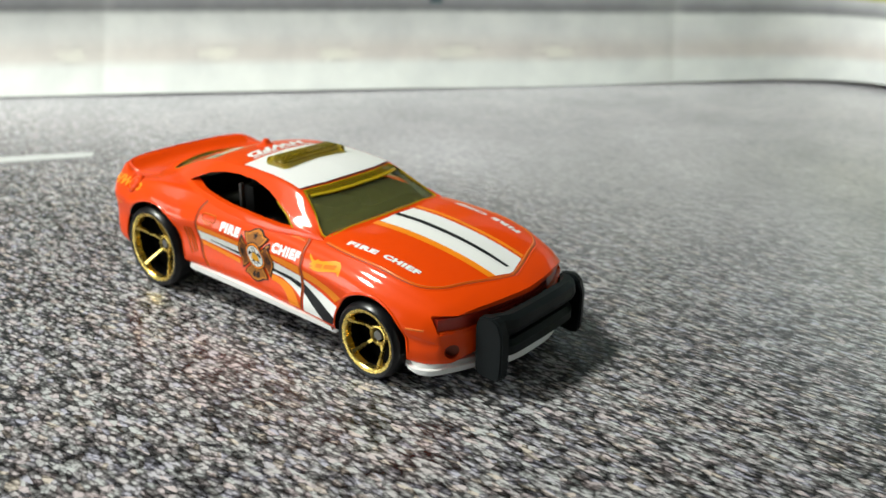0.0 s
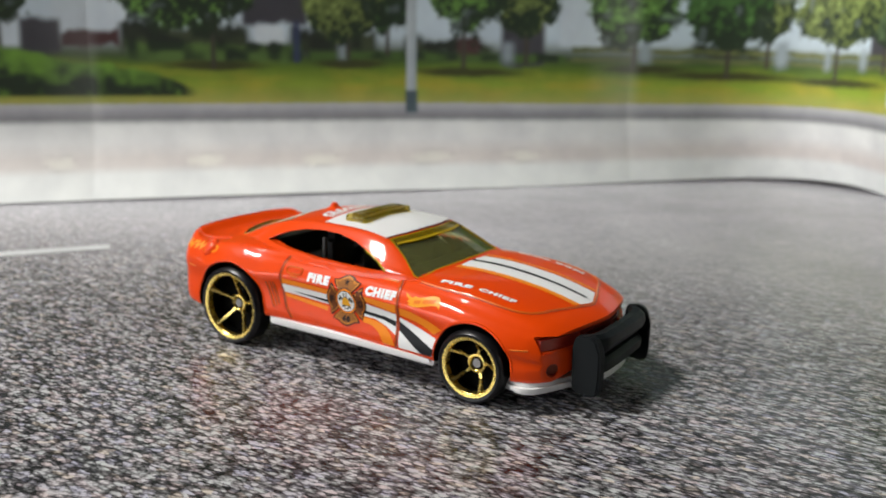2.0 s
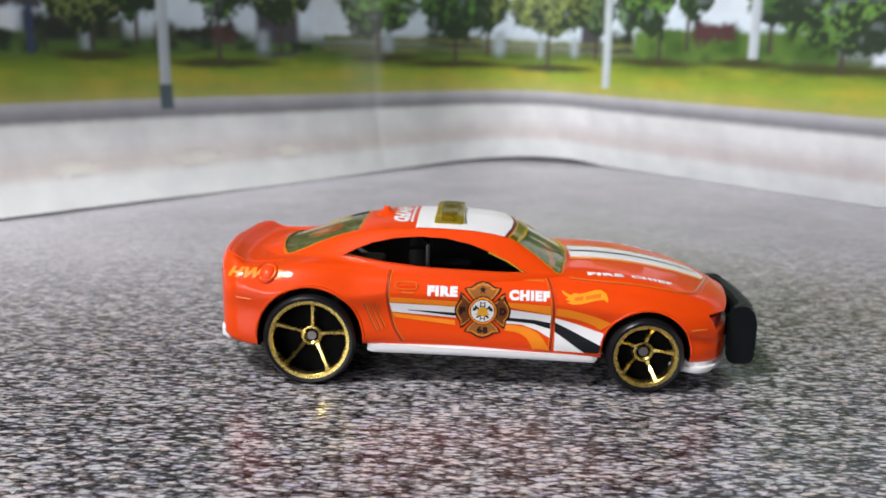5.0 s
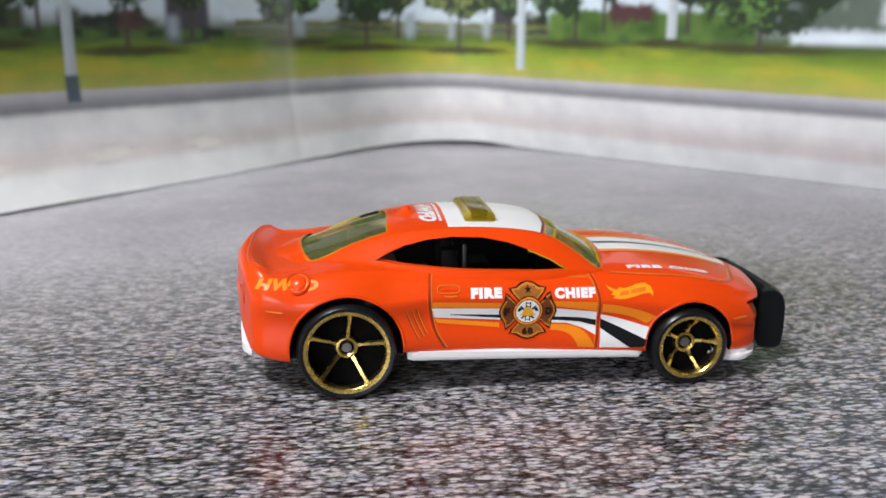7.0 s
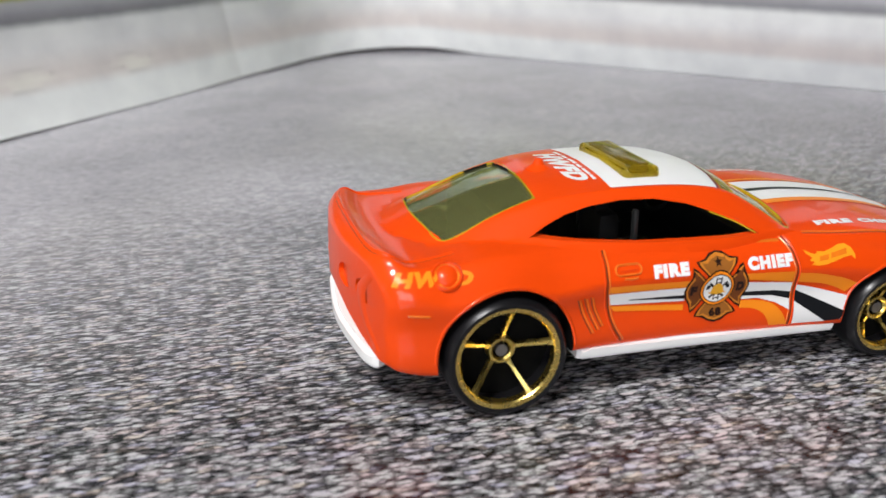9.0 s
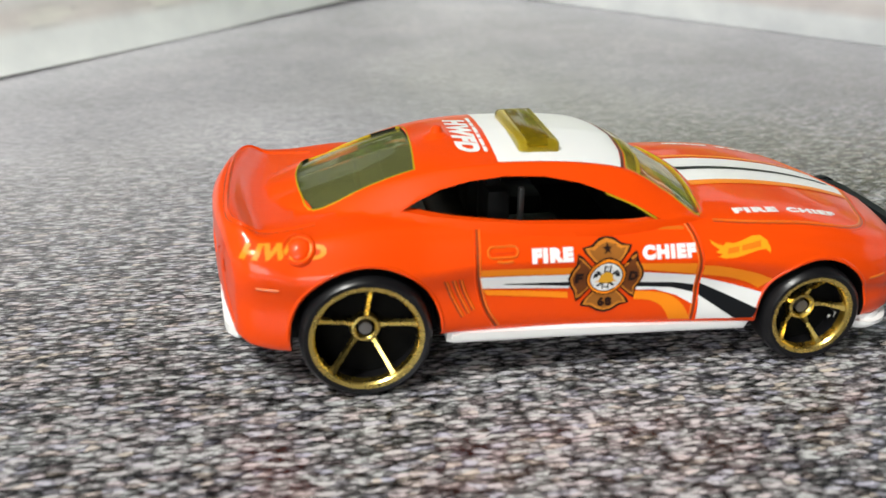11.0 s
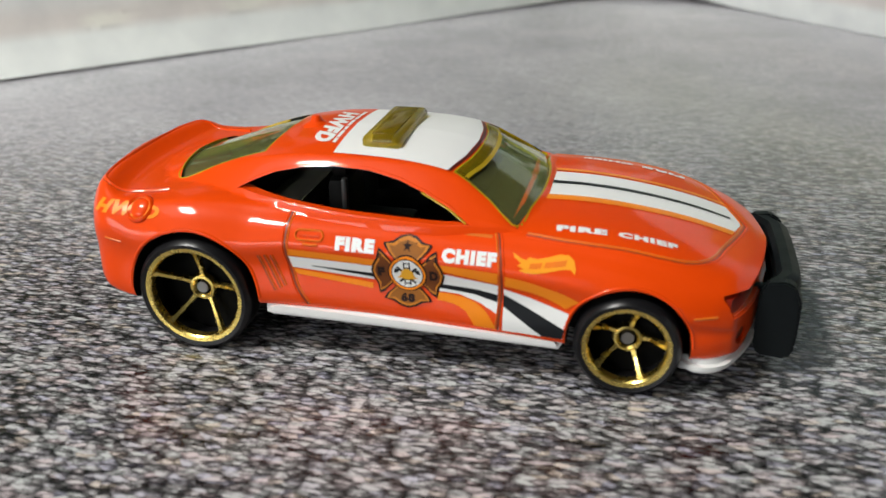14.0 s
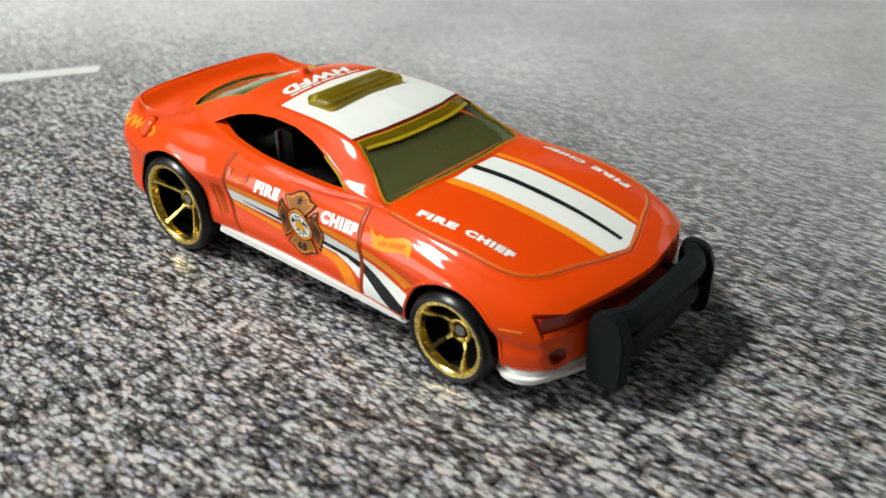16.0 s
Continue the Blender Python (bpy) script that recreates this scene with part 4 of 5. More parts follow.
def base_plate():
    side = [(-15.2, 5.0), (-15.1, 6.2), (-13.6, 6.6), (-4, 6.25), (8, 5.85), (16.6, 5.5), (17.0, 4.6), (16.6, 3.9), (8, 4.2), (-4, 4.55), (-14.4, 4.75)]
    bm = prism(side, "y", -15.98, 15.98)
    bmesh.ops.bevel(bm, geom=[e for e in bm.edges if abs(e.verts[0].co.y - e.verts[1].co.y) < 0.01], offset=0.5, segments=4, affect="EDGES")
    part("sill", bm, WHITE_PLASTIC, CAR, "white plastic sill along the chassis")
    part("chassis", box(-34, 33, -11, 11, 4.0, 8.4, 0.5), CABIN_PLASTIC, CAR, "black underside")
    lip = smooth_line([(29.9, -15.9), (31.4, -16.1), (33.2, -15.2), (34.6, -13), (36.3, -9), (37.5, -4), (37.8, 0), (37.5, 4), (36.3, 9), (34.6, 13), (33.2, 15.2), (31.4, 16.1), (29.9, 15.9)], 4)
    inner = [Vector((p.x - 2.6, p.y * 0.86)) for p in lip]
    lip = [Vector((p.x - 0.15, p.y * 0.985)) for p in lip]
    bm = prism([tuple(p) for p in lip] + [tuple(p) for p in reversed(inner)], "z", 2.65, 4.3)
    bmesh.ops.bevel(bm, geom=[e for e in bm.edges if abs(e.verts[0].co.z - e.verts[1].co.z) < 0.01], offset=0.6, segments=4, affect="EDGES")
    tongue = smooth_line([(35.5, -7.2), (37.6, -6.7), (38.5, -3.8), (38.7, 0), (38.5, 3.8), (37.6, 6.7), (35.5, 7.2)], 4)
    bm = joined(bm, prism([tuple(p) for p in tongue], "z", 2.8, 3.9))
    part("front_lip", bm, WHITE_PLASTIC, CAR, "white plastic front lip spoiler")
    tail = smooth_line([(-35.8, -12.3), (-36.8, -11.4), (-37.4, -8.5), (-38.15, 0), (-37.4, 8.5), (-36.8, 11.4), (-35.8, 12.3)], 4)
    inner = [Vector((p.x + 2.0, p.y * 0.9)) for p in tail]
    bm = prism([tuple(p) for p in tail] + [tuple(p) for p in reversed(inner)], "z", 5.0, 7.05)
    bmesh.ops.bevel(bm, geom=[e for e in bm.edges if abs(e.verts[0].co.z - e.verts[1].co.z) < 0.01], offset=0.5, segments=2, affect="EDGES")
    part("rear_bumper", bm, WHITE_PLASTIC, CAR, "white plastic rear bumper insert")


base_plate()


def push_bar():
    prof = [(36.6, 3.4), (37.2, 2.4), (39.9, 2.15), (40.6, 2.8), (40.8, 5.0), (40.8, 8.6), (40.1, 10.4), (39.1, 10.95), (37.2, 10.7), (36.6, 9.4)]
    mid = [Vector(p) for p in ((38.3, -9.3), (39.2, -8.1), (39.75, -7.3), (40.0, -6.4), (40.1, -3.2), (40.15, 0), (40.1, 3.2), (40.0, 6.4), (39.75, 7.3), (39.2, 8.1), (38.3, 9.3))]
    rings = []
    for p in mid:
        rings.append([(p.x - 1.9, p.y, 8.7), (p.x - 0.6, p.y, 8.3), (p.x + 0.3, p.y, 8.4), (p.x + 0.6, p.y, 9.2), (p.x + 0.4, p.y, 10.3), (p.x - 0.5, p.y, 10.75), (p.x - 1.5, p.y, 10.7), (p.x - 1.9, p.y, 10.1)])
    bm = loft(rings)
    bar = part("push_bar", bm, DARK_PLASTIC, CAR, "slate-black plastic push bar on the nose", angle=20)
    for sign in (-1, 1):
        bm = prism(prof, "y", sign * 8.6, sign * 10.0)
        bmesh.ops.bevel(bm, geom=bm.edges[:], offset=0.22, segments=2, affect="EDGES")
        for v in bm.verts:
            v.co.x -= 0.1 + 0.22 * (abs(v.co.y) - 8.2)
        part("upright", bm, DARK_PLASTIC, bar, angle=28)
    rings = []
    for p in mid:
        rings.append([(p.x - 2.2, p.y, 5.0), (p.x - 1.0, p.y, 4.8), (p.x + 0.1, p.y, 5.2), (p.x + 0.15, p.y, 6.4), (p.x - 0.6, p.y, 7.0), (p.x - 2.2, p.y, 7.1)])
    part("lower_bar", loft(rings), DARK_PLASTIC, bar, angle=20)
    part("back_plate", loft([[(p.x - 2.0, p.y, 6.6), (p.x - 1.2, p.y, 6.6), (p.x - 1.2, p.y, 9.0), (p.x - 2.0, p.y, 9.0)] for p in mid]), DARK_PLASTIC, bar, angle=20)
    for y in (-6.0, 6.0):
        part("bracket", box(34.5, 38.8, y - 0.8, y + 0.8, 5.6, 8.6, 0.2), DARK_PLASTIC, bar)


push_bar()


def nose():
    for sign in (-1, 1):
        out = [(37.7 - 0.85 - 0.1 * ((y - 6.8) / 6.8) - bowed(5.4, y), sign * y) for y in np.linspace(6.8, 13.8, 8)]
        back = [(a - 1.2, b) for a, b in reversed(out)]
        bm = prism(out + back, "z", 8.55, 10.4)
        part("headlight", bm, PAINT_SHADED, CAR, "orange moulded headlight sunk in the nose")
        rim_bm = [(a + 0.5, b) for a, b in out]
        part("headlight_brow", prism(rim_bm + [(a - 0.5, b) for a, b in reversed(rim_bm)], "z", 8.45, 8.75), PAINT, CAR)
        mid_y = sign * 10.3
        part("headlight_divider", box(35.0 - bowed(5.4, 10.3), 36.5 - bowed(5.4, 10.3), mid_y - 0.16, mid_y + 0.16, 8.5, 10.6), PAINT_SHADED, CAR)
        # a dark disc in the fog lamp hole puts its shade into colour
        lens = cylinder((0, 0, 0), "x", 0.97, 0.3, 20)
        lens.transform(pose(33.95, sign * 11.9, 6.0, 0, 0, sign * 52))
        part("fog_hole_shade", lens, GROOVE, CAR, "dark disc that shades a small fog lamp hole")
    for k in range(3):
        z = 8.8 + 0.65 * k
        pts = [(37.7 - 1.1 - bowed(5.4, y) + 0.35, y) for y in np.linspace(-6.4, 6.4, 9)]
        part("grille_bar", prism(pts + [(a - 0.5, b) for a, b in reversed(pts)], "z", z, z + 0.26), PAINT_SHADED, CAR)
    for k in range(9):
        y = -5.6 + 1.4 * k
        part("grille_rib", box(36.0 - bowed(5.4, y), 36.75 - bowed(5.4, y), y - 0.1, y + 0.1, 8.5, 10.8), PAINT_SHADED, CAR)


nose()


def roof_things():
    bm = box(-6.35, -1.95, -6.8, 6.1, 20.9, 22.7, 0.78, 4)
    lamp = part("light_bar", bm, AMBER_LAMP, CAR, "amber clear plastic warning light bar on the roof")
    part("lamp_core", box(-5.3, -3.1, -6.0, 5.2, 21.8, 22.4, 0.25), AMBER_LAMP, lamp)
    part("lens_rib", box(-5.4, -2.9, -5.8, 5.1, 22.5, 22.85, 0.16), AMBER_LAMP, lamp)
    fin = lathe([(0.02, 0.62), (0.45, 0.52), (0.62, 0.2), (0.75, -0.1), (1.2, -0.35), (1.6, -0.6), (1.6, -1.2), (0.02, -1.2)], (0, 0, 0), 28)
    fin.transform(Matrix.Translation((-13.9, 0, 22.2)) @ Matrix.Rotation(radians(90), 4, "X"))
    part("antenna", fin, PAINT, CAR, "small round orange moulded roof beacon")


roof_things()


def bead(line, width, height, way="side", tree=None, shift=0.0, closed=False, sharp=False, deep=-11.5):
    """A rounded rib that follows a line on the body."""
    pts = [Vector(p) for p in line] if sharp else smooth_line(line, 6)
    bm = bmesh.new()
    rows = []
    for i, p in enumerate(pts):
        a, q = (pts[i - 1], pts[(i + 1) % len(pts)]) if closed else (pts[max(i - 1, 0)], pts[min(i + 1, len(pts) - 1)])
        d = (q - a).normalized()
        side = Vector((-d.y, d.x))
        row = []
        for s in (-1.0, -0.6, 0.0, 0.6, 1.0):
            w = p + side * (shift + s * width / 2)
            src, ray = (Vector((w.x, -60, w.y)), Vector((0, 1, 0))) if way == "side" else (Vector((w.x, w.y, 60)), Vector((0, 0, -1)))
            hit, n, _, _ = (tree or SMOOTH).ray_cast(src, ray)
            if hit is None or (way == "side" and hit.y > deep):
                row = None
                break
            row.append(bm.verts.new(hit + n * (height * (1 - s * s) - 0.03 * abs(s))))
        rows.append(row)
    if closed:
        rows.append(rows[0])
    for a, q in zip(rows, rows[1:]):
        if a and q:
            for k in range(4):
                bm.faces.new((a[k], q[k], q[k + 1], a[k + 1]))
    return bm


def stadium(cx, cz, w, h, n=10, slope=0.0):
    r = h / 2
    pts = []
    for side in (1, -1):
        for k in range(n + 1):
            a = -math.pi / 2 + math.pi * k / n
            x, z = side * (w / 2 - r + r * math.cos(a)), side * r * math.sin(a)
            pts.append((cx + x, cz + z + slope * x))
    return pts


def side_details():
    cap = lathe([(0.05, -0.24), (0.62, -0.20), (0.86, -0.06), (0.92, 0.04), (1.02, -0.03), (1.16, -0.20), (1.32, -0.05), (1.36, 0.5), (0.05, 0.5)], (0, 0, 0), 36)
    hit, n, _, _ = BODY.ray_cast(Vector((-29.2, -60, 15.8)), Vector((0, 1, 0)))
    cap.transform(Matrix.Translation(hit) @ n.to_track_quat("-Y", "Z").to_matrix().to_4x4() @ Matrix.Scale(1.25, 4))
    part("fuel_cap", cap, PAINT, CAR, "round orange moulded fuel cap")
    ring = lathe([(0.93, -0.02), (0.99, -0.07), (1.05, -0.02), (0.99, 0.1)], (0, 0, 0), 32)
    ring.transform(Matrix.Translation(hit) @ n.to_track_quat("-Y", "Z").to_matrix().to_4x4() @ Matrix.Scale(1.25, 4))
    part("cap_ring", ring, EDGE_PAINT, CAR)
    for a, q in (((-15.5, 11.9), (-13.8, 7.9)), ((-14.75, 12.0), (-13.2, 8.2)), ((-14.05, 12.0), (-12.7, 8.5))):
        bend = ((a[0] + q[0]) / 2 - 0.12, (a[1] + q[1]) / 2)
        part("vent_slot", bead([a, bend, q], 0.30, 0.02), GROOVE, CAR, "narrow side vent slot")
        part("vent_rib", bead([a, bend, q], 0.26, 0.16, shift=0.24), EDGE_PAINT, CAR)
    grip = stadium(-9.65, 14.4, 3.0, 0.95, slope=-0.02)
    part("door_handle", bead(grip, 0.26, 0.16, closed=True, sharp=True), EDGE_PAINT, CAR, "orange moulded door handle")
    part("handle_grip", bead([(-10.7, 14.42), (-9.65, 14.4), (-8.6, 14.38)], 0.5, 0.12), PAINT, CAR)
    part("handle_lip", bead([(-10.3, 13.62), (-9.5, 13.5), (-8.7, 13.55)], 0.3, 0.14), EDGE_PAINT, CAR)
    part("marker_lamp", bead([(-33.4, 12.4), (-31.3, 12.2)], 0.34, 0.10), EDGE_PAINT, CAR)
    part("marker_lamp", bead([(29.6, 9.0), (31.9, 9.0)], 0.36, 0.10), EDGE_PAINT, CAR)
    # the doors stand a little proud, their edges thinly painted
    for line, sides in zip(DOOR_GAPS, ((-1, 1), (-1, 1))):
        part("door_gap", lay(ribbon(line, 0.18), SMOOTH, "side", 0.04), GROOVE, CAR)
        for s in sides:
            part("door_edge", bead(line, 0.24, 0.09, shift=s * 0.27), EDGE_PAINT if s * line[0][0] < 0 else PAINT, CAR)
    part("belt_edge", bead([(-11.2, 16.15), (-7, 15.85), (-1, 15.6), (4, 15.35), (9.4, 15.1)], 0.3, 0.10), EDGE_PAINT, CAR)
    # rolled lips of the wheel arches and the crease at the tail's corner
    for x, z, r in (REAR, FRONT):
        arc = [(x + (r + 1.0) * math.cos(a), z + 0.15 + (r + 1.0) * math.sin(a)) for a in np.linspace(0.02, math.pi - 0.02, 30)]
        part("arch_lip", bead(arc, 0.42, 0.11, sharp=True), PAINT, CAR)
    part("tail_crease", bead([(-36.3, 15.4), (-36.9, 13.2), (-36.7, 10.2), (-36.0, 7.6)], 0.5, 0.12, deep=-8), PAINT, CAR)
    part("window_frame", bead(SIDE_WINDOW, 0.34, 0.05, tree=SKIN, shift=0.16, closed=True, sharp=True, deep=-7), PAINT, CAR, "thin moulded frame round the side window")
    part("window_edge", bead([(1.6, 18.65), (3.2, 18.0), (4.8, 17.3), (6.6, 16.25)], 0.17, 0.03, tree=SKIN, shift=-0.10, deep=-7), AMBER_EDGE, CAR, "bright amber edge of the glazing")
    near = [(12.8, -13.0), (17, -13.45), (22, -13.5), (26.8, -13.3), (29.6, -12.4), (31.4, -10.4), (32.6, -7.2), (34.0, -3.5), (34.9, -0.5)]
    line = near + [(a, -q) for a, q in reversed(near)]
    part("bonnet_gap", bead(line, 0.22, 0.03, "top"), GROOVE, CAR)
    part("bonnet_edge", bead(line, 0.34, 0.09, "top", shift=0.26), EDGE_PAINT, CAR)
    part("bonnet_edge", bead(line, 0.30, 0.06, "top", shift=-0.25), PAINT, CAR)
    boot = [(-27.5, -11.4), (-31.5, -12.2), (-34.6, -12.2), (-36.2, -9), (-36.6, 0), (-36.2, 9), (-34.6, 12.2), (-31.5, 12.2), (-27.5, 11.4)]
    part("boot_gap", bead(boot, 0.18, 0.02, "top"), GROOVE, CAR)
    part("boot_edge", bead(boot, 0.5, 0.16, "top", shift=-0.34), PAINT, CAR)


side_details()


def decals():
    def ink(name, bm, mat, way="side", lift=0.06, label="", deep=None):
        part(name, lay(bm, BODY, way, lift, deep=deep), mat, CAR, label, angle=60)

    def sweep(there, back):
        return [tuple(p) for p in smooth_line(there, 4)] + [tuple(p) for p in smooth_line(back, 4)]

    # bonnet: white twin stripe with a black line, amber edges
    ink("bonnet_stripe", flat([[(13.85, -3.5), (24, -3.1), (33.75, -2.5), (34.45, -0.4), (34.45, 0.5), (33.7, 2.7), (33.1, 4.35), (24, 4.05), (13.85, 4.0)]]), WHITE_INK, "top", 0.06, "white stripe printed along the bonnet", 9)
    ink("bonnet_line", flat([[(13.85, -0.3), (24, -0.05), (33.4, 0.35), (33.4, 0.95), (24, 0.8), (13.85, 0.65)]]), BLACK_INK, "top", 0.11, "black centre line", 9)
    ink("bonnet_line", flat([[(13.7, -4.9), (24, -4.4), (33.4, -3.65), (33.75, -2.5), (24, -3.15), (13.7, -3.6)], [(13.7, 4.5), (24, 4.5), (33.0, 4.75), (32.7, 5.45), (24, 5.2), (13.7, 5.3)]]), AMBER_INK, "top", 0.08, "amber edge line", 9)
    for sign in (1, -1):
        bm = moved(words("FIRE", 5.1, 1.0, 0.042), 0, 0)
        b2 = moved(words("CHIEF", 5.9, 1.0, 0.042), 6.2, 0)
        text = moved(joined(bm, b2), 15.6, -12.0, 3.0) if sign > 0 else moved(joined(bm, b2), 28.6, 10.9, 180 - 3.0)
        ink("lettering", text, WHITE_INK, "top", 0.07, "white printed words on the bonnet", 9)
    # roof: white panel and white letters behind it
    ink("roof_panel", flat([[(-8.9, -8.6), (-2, -8.9), (3.8, -9.3), (4.95, -5), (5.4, 0), (4.95, 5), (3.8, 9.3), (-2, 8.9), (-8.9, 8.6)]]), WHITE_INK, "top", 0.06, "white panel printed on the roof", 17)
    # the shadow under the roof's front edge, laid on as a dark red strip
    ink("roof_rim_shade", ribbon([(3.95, -9.3), (5.12, -5), (5.55, 0), (5.12, 5), (3.95, 9.3)], 0.32), RIM_SHADE, "top", 0.08, "dark red shadow line painted along the top of the windscreen", 17)
    ink("lettering", moved(words("HWFD", 11.9, 2.4, 0.038, 0.42), -12.5, 5.8, -90), WHITE_INK, "top", 0.07, "white printed letters on the roof", 17)
    ink("roof_line", flat([[(-9.85, y), (-9.45, y), (-9.45, y + w), (-9.85, y + w)] for y, w in ((-6.2, 1.3), (-4.7, 2.0), (-2.4, 1.2), (-0.9, 2.3), (1.7, 1.5), (3.5, 2.3))]), WHITE_INK, "top", 0.07, "", 17)
    # flank
    ink("flank_stripe", flat([[(-12.0, 12.95), (-2.6, 12.45), (4.2, 12.5), (10.3, 12.15), (10.3, 10.85), (4.3, 11.8), (-2.8, 11.7), (-12.05, 12.2)],
                              sweep([(10.95, 11.9), (13, 11.65), (15, 11.2), (16.8, 10.7), (18.6, 9.9)], [(17.2, 8.9), (15.9, 9.6), (14.2, 10.2), (12.6, 10.5), (10.95, 10.75)]),
                              [(-11.6, 10.55), (-2.9, 9.6), (-2.9, 8.95), (-11.2, 9.95)],
                              sweep([(4.0, 9.2), (5.6, 9.1), (7.3, 8.75), (8.6, 8.1), (9.5, 7.1), (10.2, 5.75)], [(7.9, 5.85), (7.5, 6.7), (6.9, 7.5), (5.9, 8.05), (5.0, 8.25), (4.0, 8.35)])]), AMBER_INK, "side", 0.06, "amber stripe printed along the flank")
    ink("flank_stripe", flat([[(-12.0, 12.1), (-2.8, 11.65), (-2.8, 10.0), (-11.7, 10.75)],
                              [(4.3, 11.5), (10.35, 10.75), (10.25, 7.5), (8.5, 8.5), (6.3, 9.25), (4.2, 9.35)],
                              [(10.95, 10.4), (13.9, 9.6), (17.6, 8.4), (17.1, 5.6), (14.7, 5.6), (10.85, 5.7)]]), WHITE_INK, "side", 0.08, "white stripe printed along the flank")
    ink("flank_line", flat([[(-9.5, 11.12), (-2.8, 10.75), (-2.8, 10.3), (-9.5, 11.02)], [(4.2, 10.25), (8.2, 10.0), (10.3, 9.6), (10.25, 8.75), (8.0, 9.4), (4.2, 9.75)],
                            [(10.9, 9.75), (14.1, 8.2), (17.3, 6.65), (17.0, 5.62), (15.0, 5.62), (12.9, 7.05), (10.9, 8.4)]]), BLACK_INK, "side", 0.11, "black line printed along the flank")
    ink("lettering", moved(words("FIRE", 4.2, 1.3, 0.046), -6.8, 13.2, -1.5), WHITE_INK, "side", 0.08, "white printed word on the door")
    ink("lettering", moved(words("CHIEF", 5.6, 1.3, 0.046), 4.5, 12.8, -1.0), WHITE_INK, "side", 0.08, "white printed word on the door")
    # plain flame shape on the front wing
    flame = [(11.7, 14.15), (12.5, 13.75), (13.1, 13.6), (13.4, 13.85), (14.2, 13.75), (15.2, 13.95), (16.3, 14.2), (17.2, 14.2), (17.8, 13.85), (18.05, 13.2), (17.95, 12.75), (17.5, 13.15), (16.6, 13.05), (15.4, 12.75), (14.3, 12.5), (13.2, 12.45), (12.4, 12.65), (12.9, 12.85), (12.2, 13.05), (12.6, 13.3), (11.9, 13.75)]
    ink("wing_mark", flat([flame]), FLAME_INK, "side", 0.07, "plain amber flame mark on the front wing")
    ink("wing_mark_bar", flat([[(13.55, 13.35), (14.75, 13.5), (14.6, 12.98), (13.4, 12.86)], [(15.05, 13.56), (17.15, 13.86), (17.0, 13.36), (14.9, 13.06)]]), WORN_AMBER_INK, "side", 0.10)
    # rear quarter mark
    ink("lettering", moved(words("HWFD", 8.2, 1.2, 0.035, 0.35), -34.8, 15.15, -1.5), AMBER_INK, "side", 0.06, "amber printed letters on the rear quarter", -11.5)
    badge()


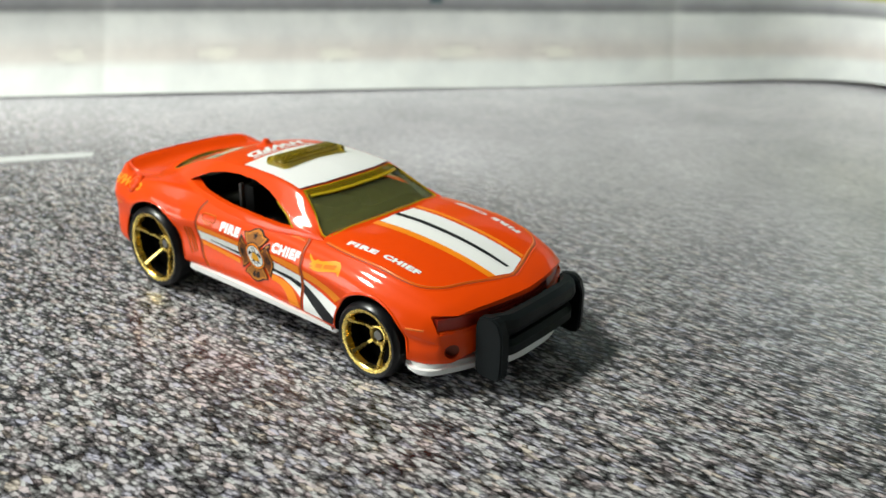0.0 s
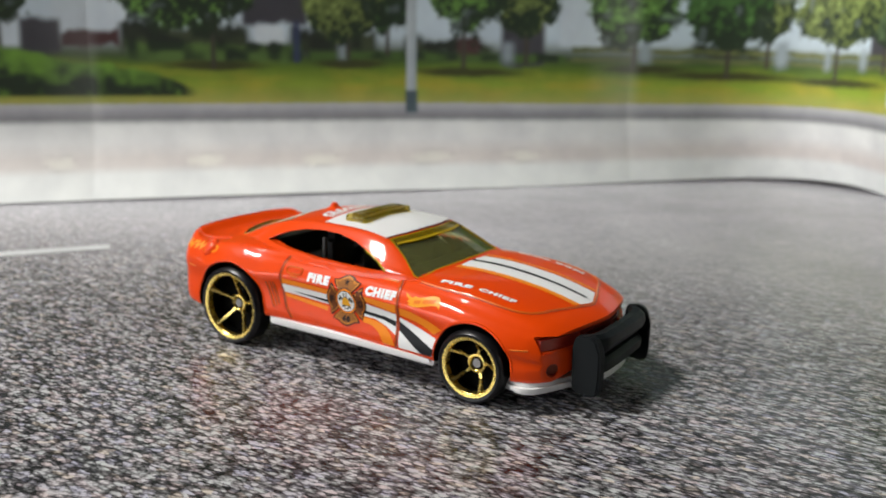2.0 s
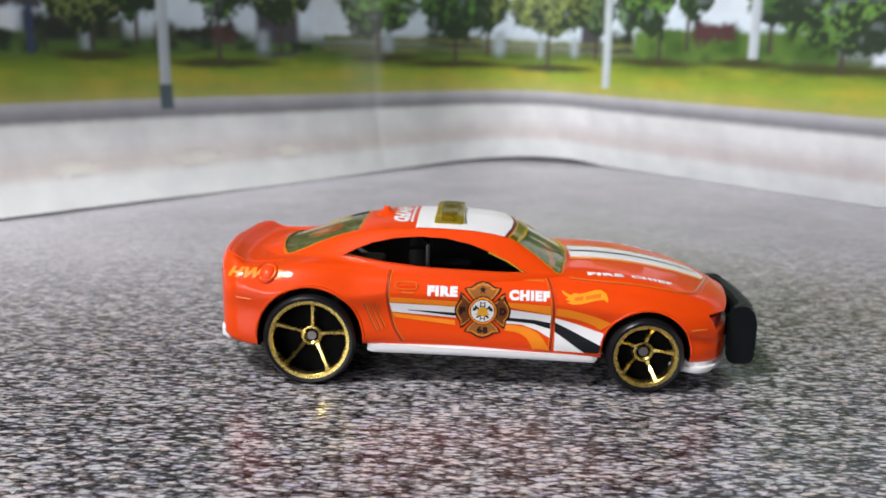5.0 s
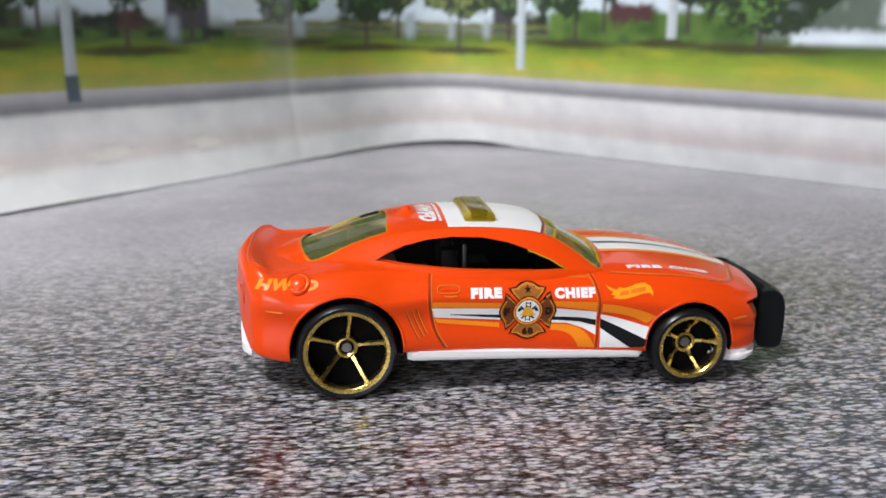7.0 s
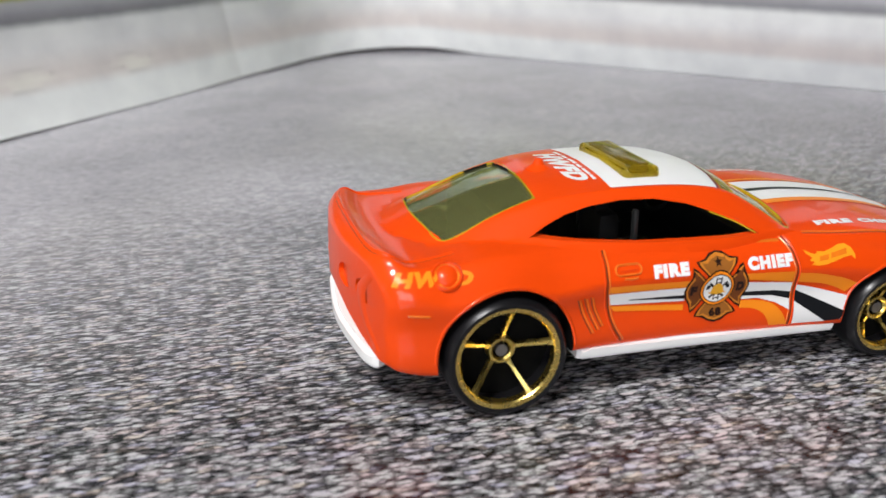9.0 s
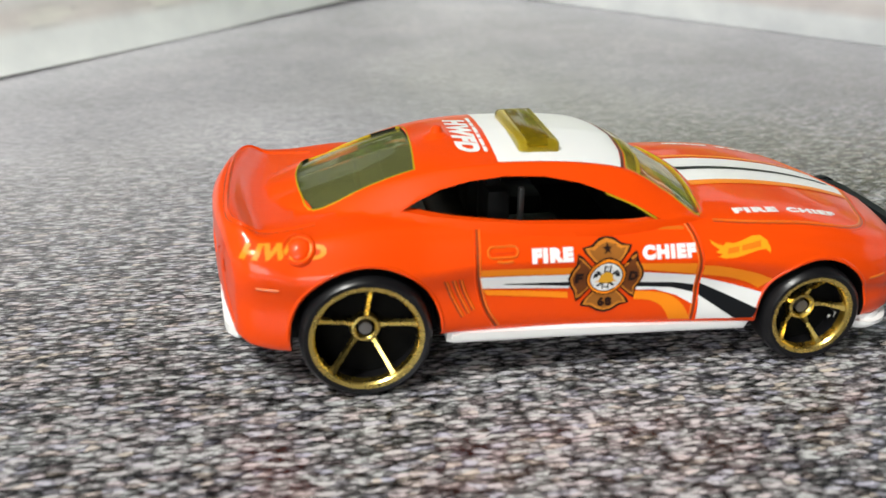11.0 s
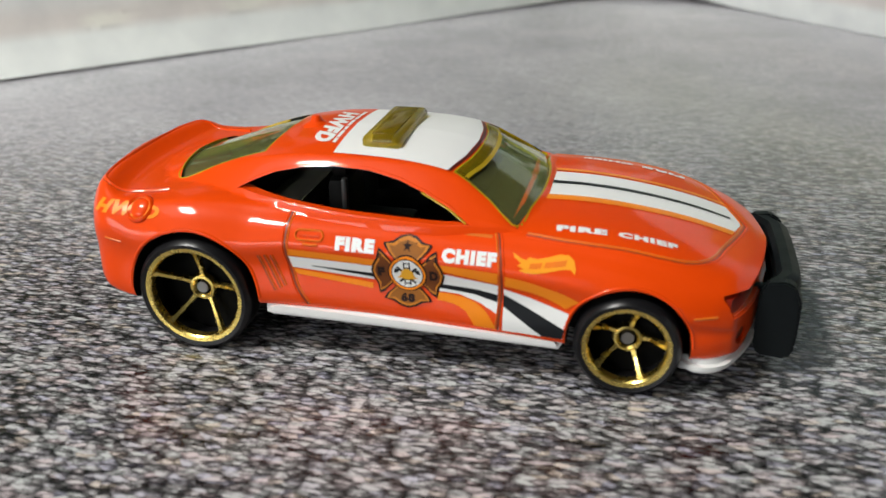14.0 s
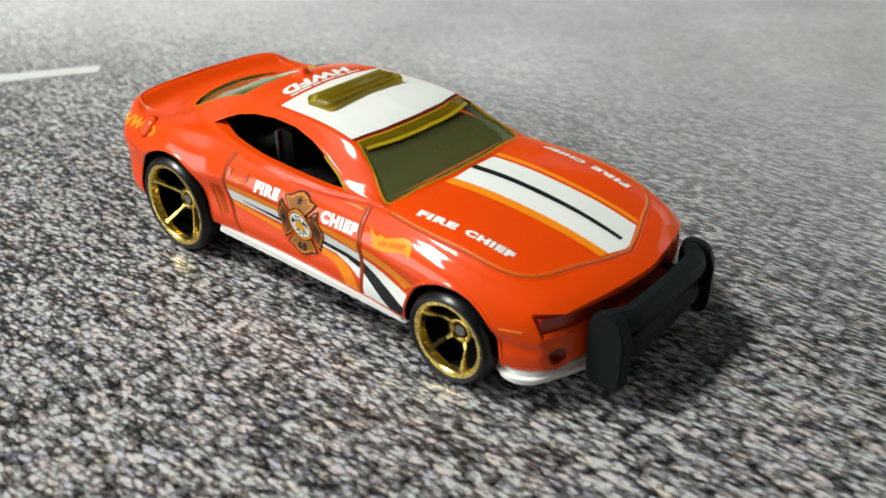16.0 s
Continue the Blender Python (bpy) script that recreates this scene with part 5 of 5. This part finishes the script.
def badge():
    """The round-armed cross printed on the door."""
    cx, cz = 0.9, 11.15

    def arm(k, grow, out):
        """One flared arm: straight notched sides, a scalloped end."""
        a0 = math.pi / 2 * k
        spec = [(-0.66 + out, 1.5)] + [(-0.735 + out * 0.55, 3.45 - grow * 1.2), (-0.70 + out * 0.5, 4.0 - grow)]
        spec += [(-0.45, 3.62 - grow), (-0.22, 3.80 - grow), (0.0, 3.92 - grow)]
        pts = spec + [(-d, r) for d, r in reversed(spec[:-1])]
        return [(cx + r * math.cos(a0 + d), cz + r * math.sin(a0 + d)) for d, r in pts]

    part("badge", lay(flat([arm(k, 0.0, 0.0) for k in range(4)]), BODY, "side", 0.13), BROWN_INK, CAR, "gold and brown fire service cross on the door")
    part("badge_field", lay(flat([arm(k, 0.22, 0.10) for k in range(4)]), BODY, "side", 0.155), COPPER_INK, CAR)
    part("badge_arm", lay(flat([arm(1, 0.52, 0.22), arm(3, 0.45, 0.20)]), BODY, "side", 0.175), GOLD_INK, CAR)
    part("badge_arm", lay(flat([arm(0, 0.42, 0.20), arm(2, 0.42, 0.20)]), BODY, "side", 0.175), BADGE_BROWN, CAR)
    part("badge_ring", lay(flat([disc(cx, cz, 2.08)]), BODY, "side", 0.20), BROWN_INK, CAR)
    part("badge_ring", lay(flat([disc(cx, cz, 1.95)]), BODY, "side", 0.22), AMBER_INK, CAR)
    part("badge_ring", lay(flat([disc(cx, cz, 1.72)]), BODY, "side", 0.232), BROWN_INK, CAR)
    part("badge_ring", lay(flat([disc(cx, cz, 1.62)]), BODY, "side", 0.245), WHITE_INK, CAR)
    helmet = [(cx - 1.1, cz - 0.45), (cx - 0.75, cz - 0.25), (cx - 0.6, cz + 0.35), (cx - 0.2, cz + 0.7), (cx + 0.2, cz + 0.7), (cx + 0.6, cz + 0.35), (cx + 0.75, cz - 0.25), (cx + 1.1, cz - 0.45), (cx, cz - 0.7)]
    part("badge_helmet", lay(flat([helmet]), BODY, "side", 0.28), YELLOW_INK, CAR)
    tools = []
    for s in (-1, 1):
        tools += [[(cx + s * 0.95, cz + 0.9), (cx + s * 1.15, cz + 0.75), (cx - s * 0.75, cz - 1.1), (cx - s * 0.95, cz - 0.95)],
                  [(cx + s * 1.3, cz + 0.6), (cx + s * 1.4, cz + 0.05), (cx + s * 1.0, cz + 0.1), (cx + s * 0.75, cz + 0.55)],
                  [(cx + s * 0.22, cz + 1.4), (cx + s * 0.36, cz + 1.4), (cx + s * 0.36, cz - 1.4), (cx + s * 0.22, cz - 1.4)]]
    for k in range(6):
        z = cz - 1.2 + 0.48 * k
        tools.append([(cx - 0.36, z), (cx + 0.36, z), (cx + 0.36, z + 0.12), (cx - 0.36, z + 0.12)])
    part("badge_tool", lay(flat(tools), BODY, "side", 0.26), BLACK_INK, CAR)
    star = []
    for k in range(10):
        a, r = math.pi / 2 + k * math.pi / 5, (0.55, 0.23)[k % 2]
        star.append((cx + r * math.cos(a), cz + 2.85 + r * math.sin(a)))
    part("badge_star", lay(flat([star]), BODY, "side", 0.20), BROWN_INK, CAR)
    for text, a, b, w, h in (("F", -3.2, -0.55, 0.8, 1.15), ("D", 2.35, -0.55, 0.9, 1.15), ("68", -0.75, -3.25, 1.5, 0.95)):
        part("badge_letter", lay(moved(words(text, w, h, 0.04), cx + a, cz + b), BODY, "side", 0.20), BROWN_INK, CAR)


decals()
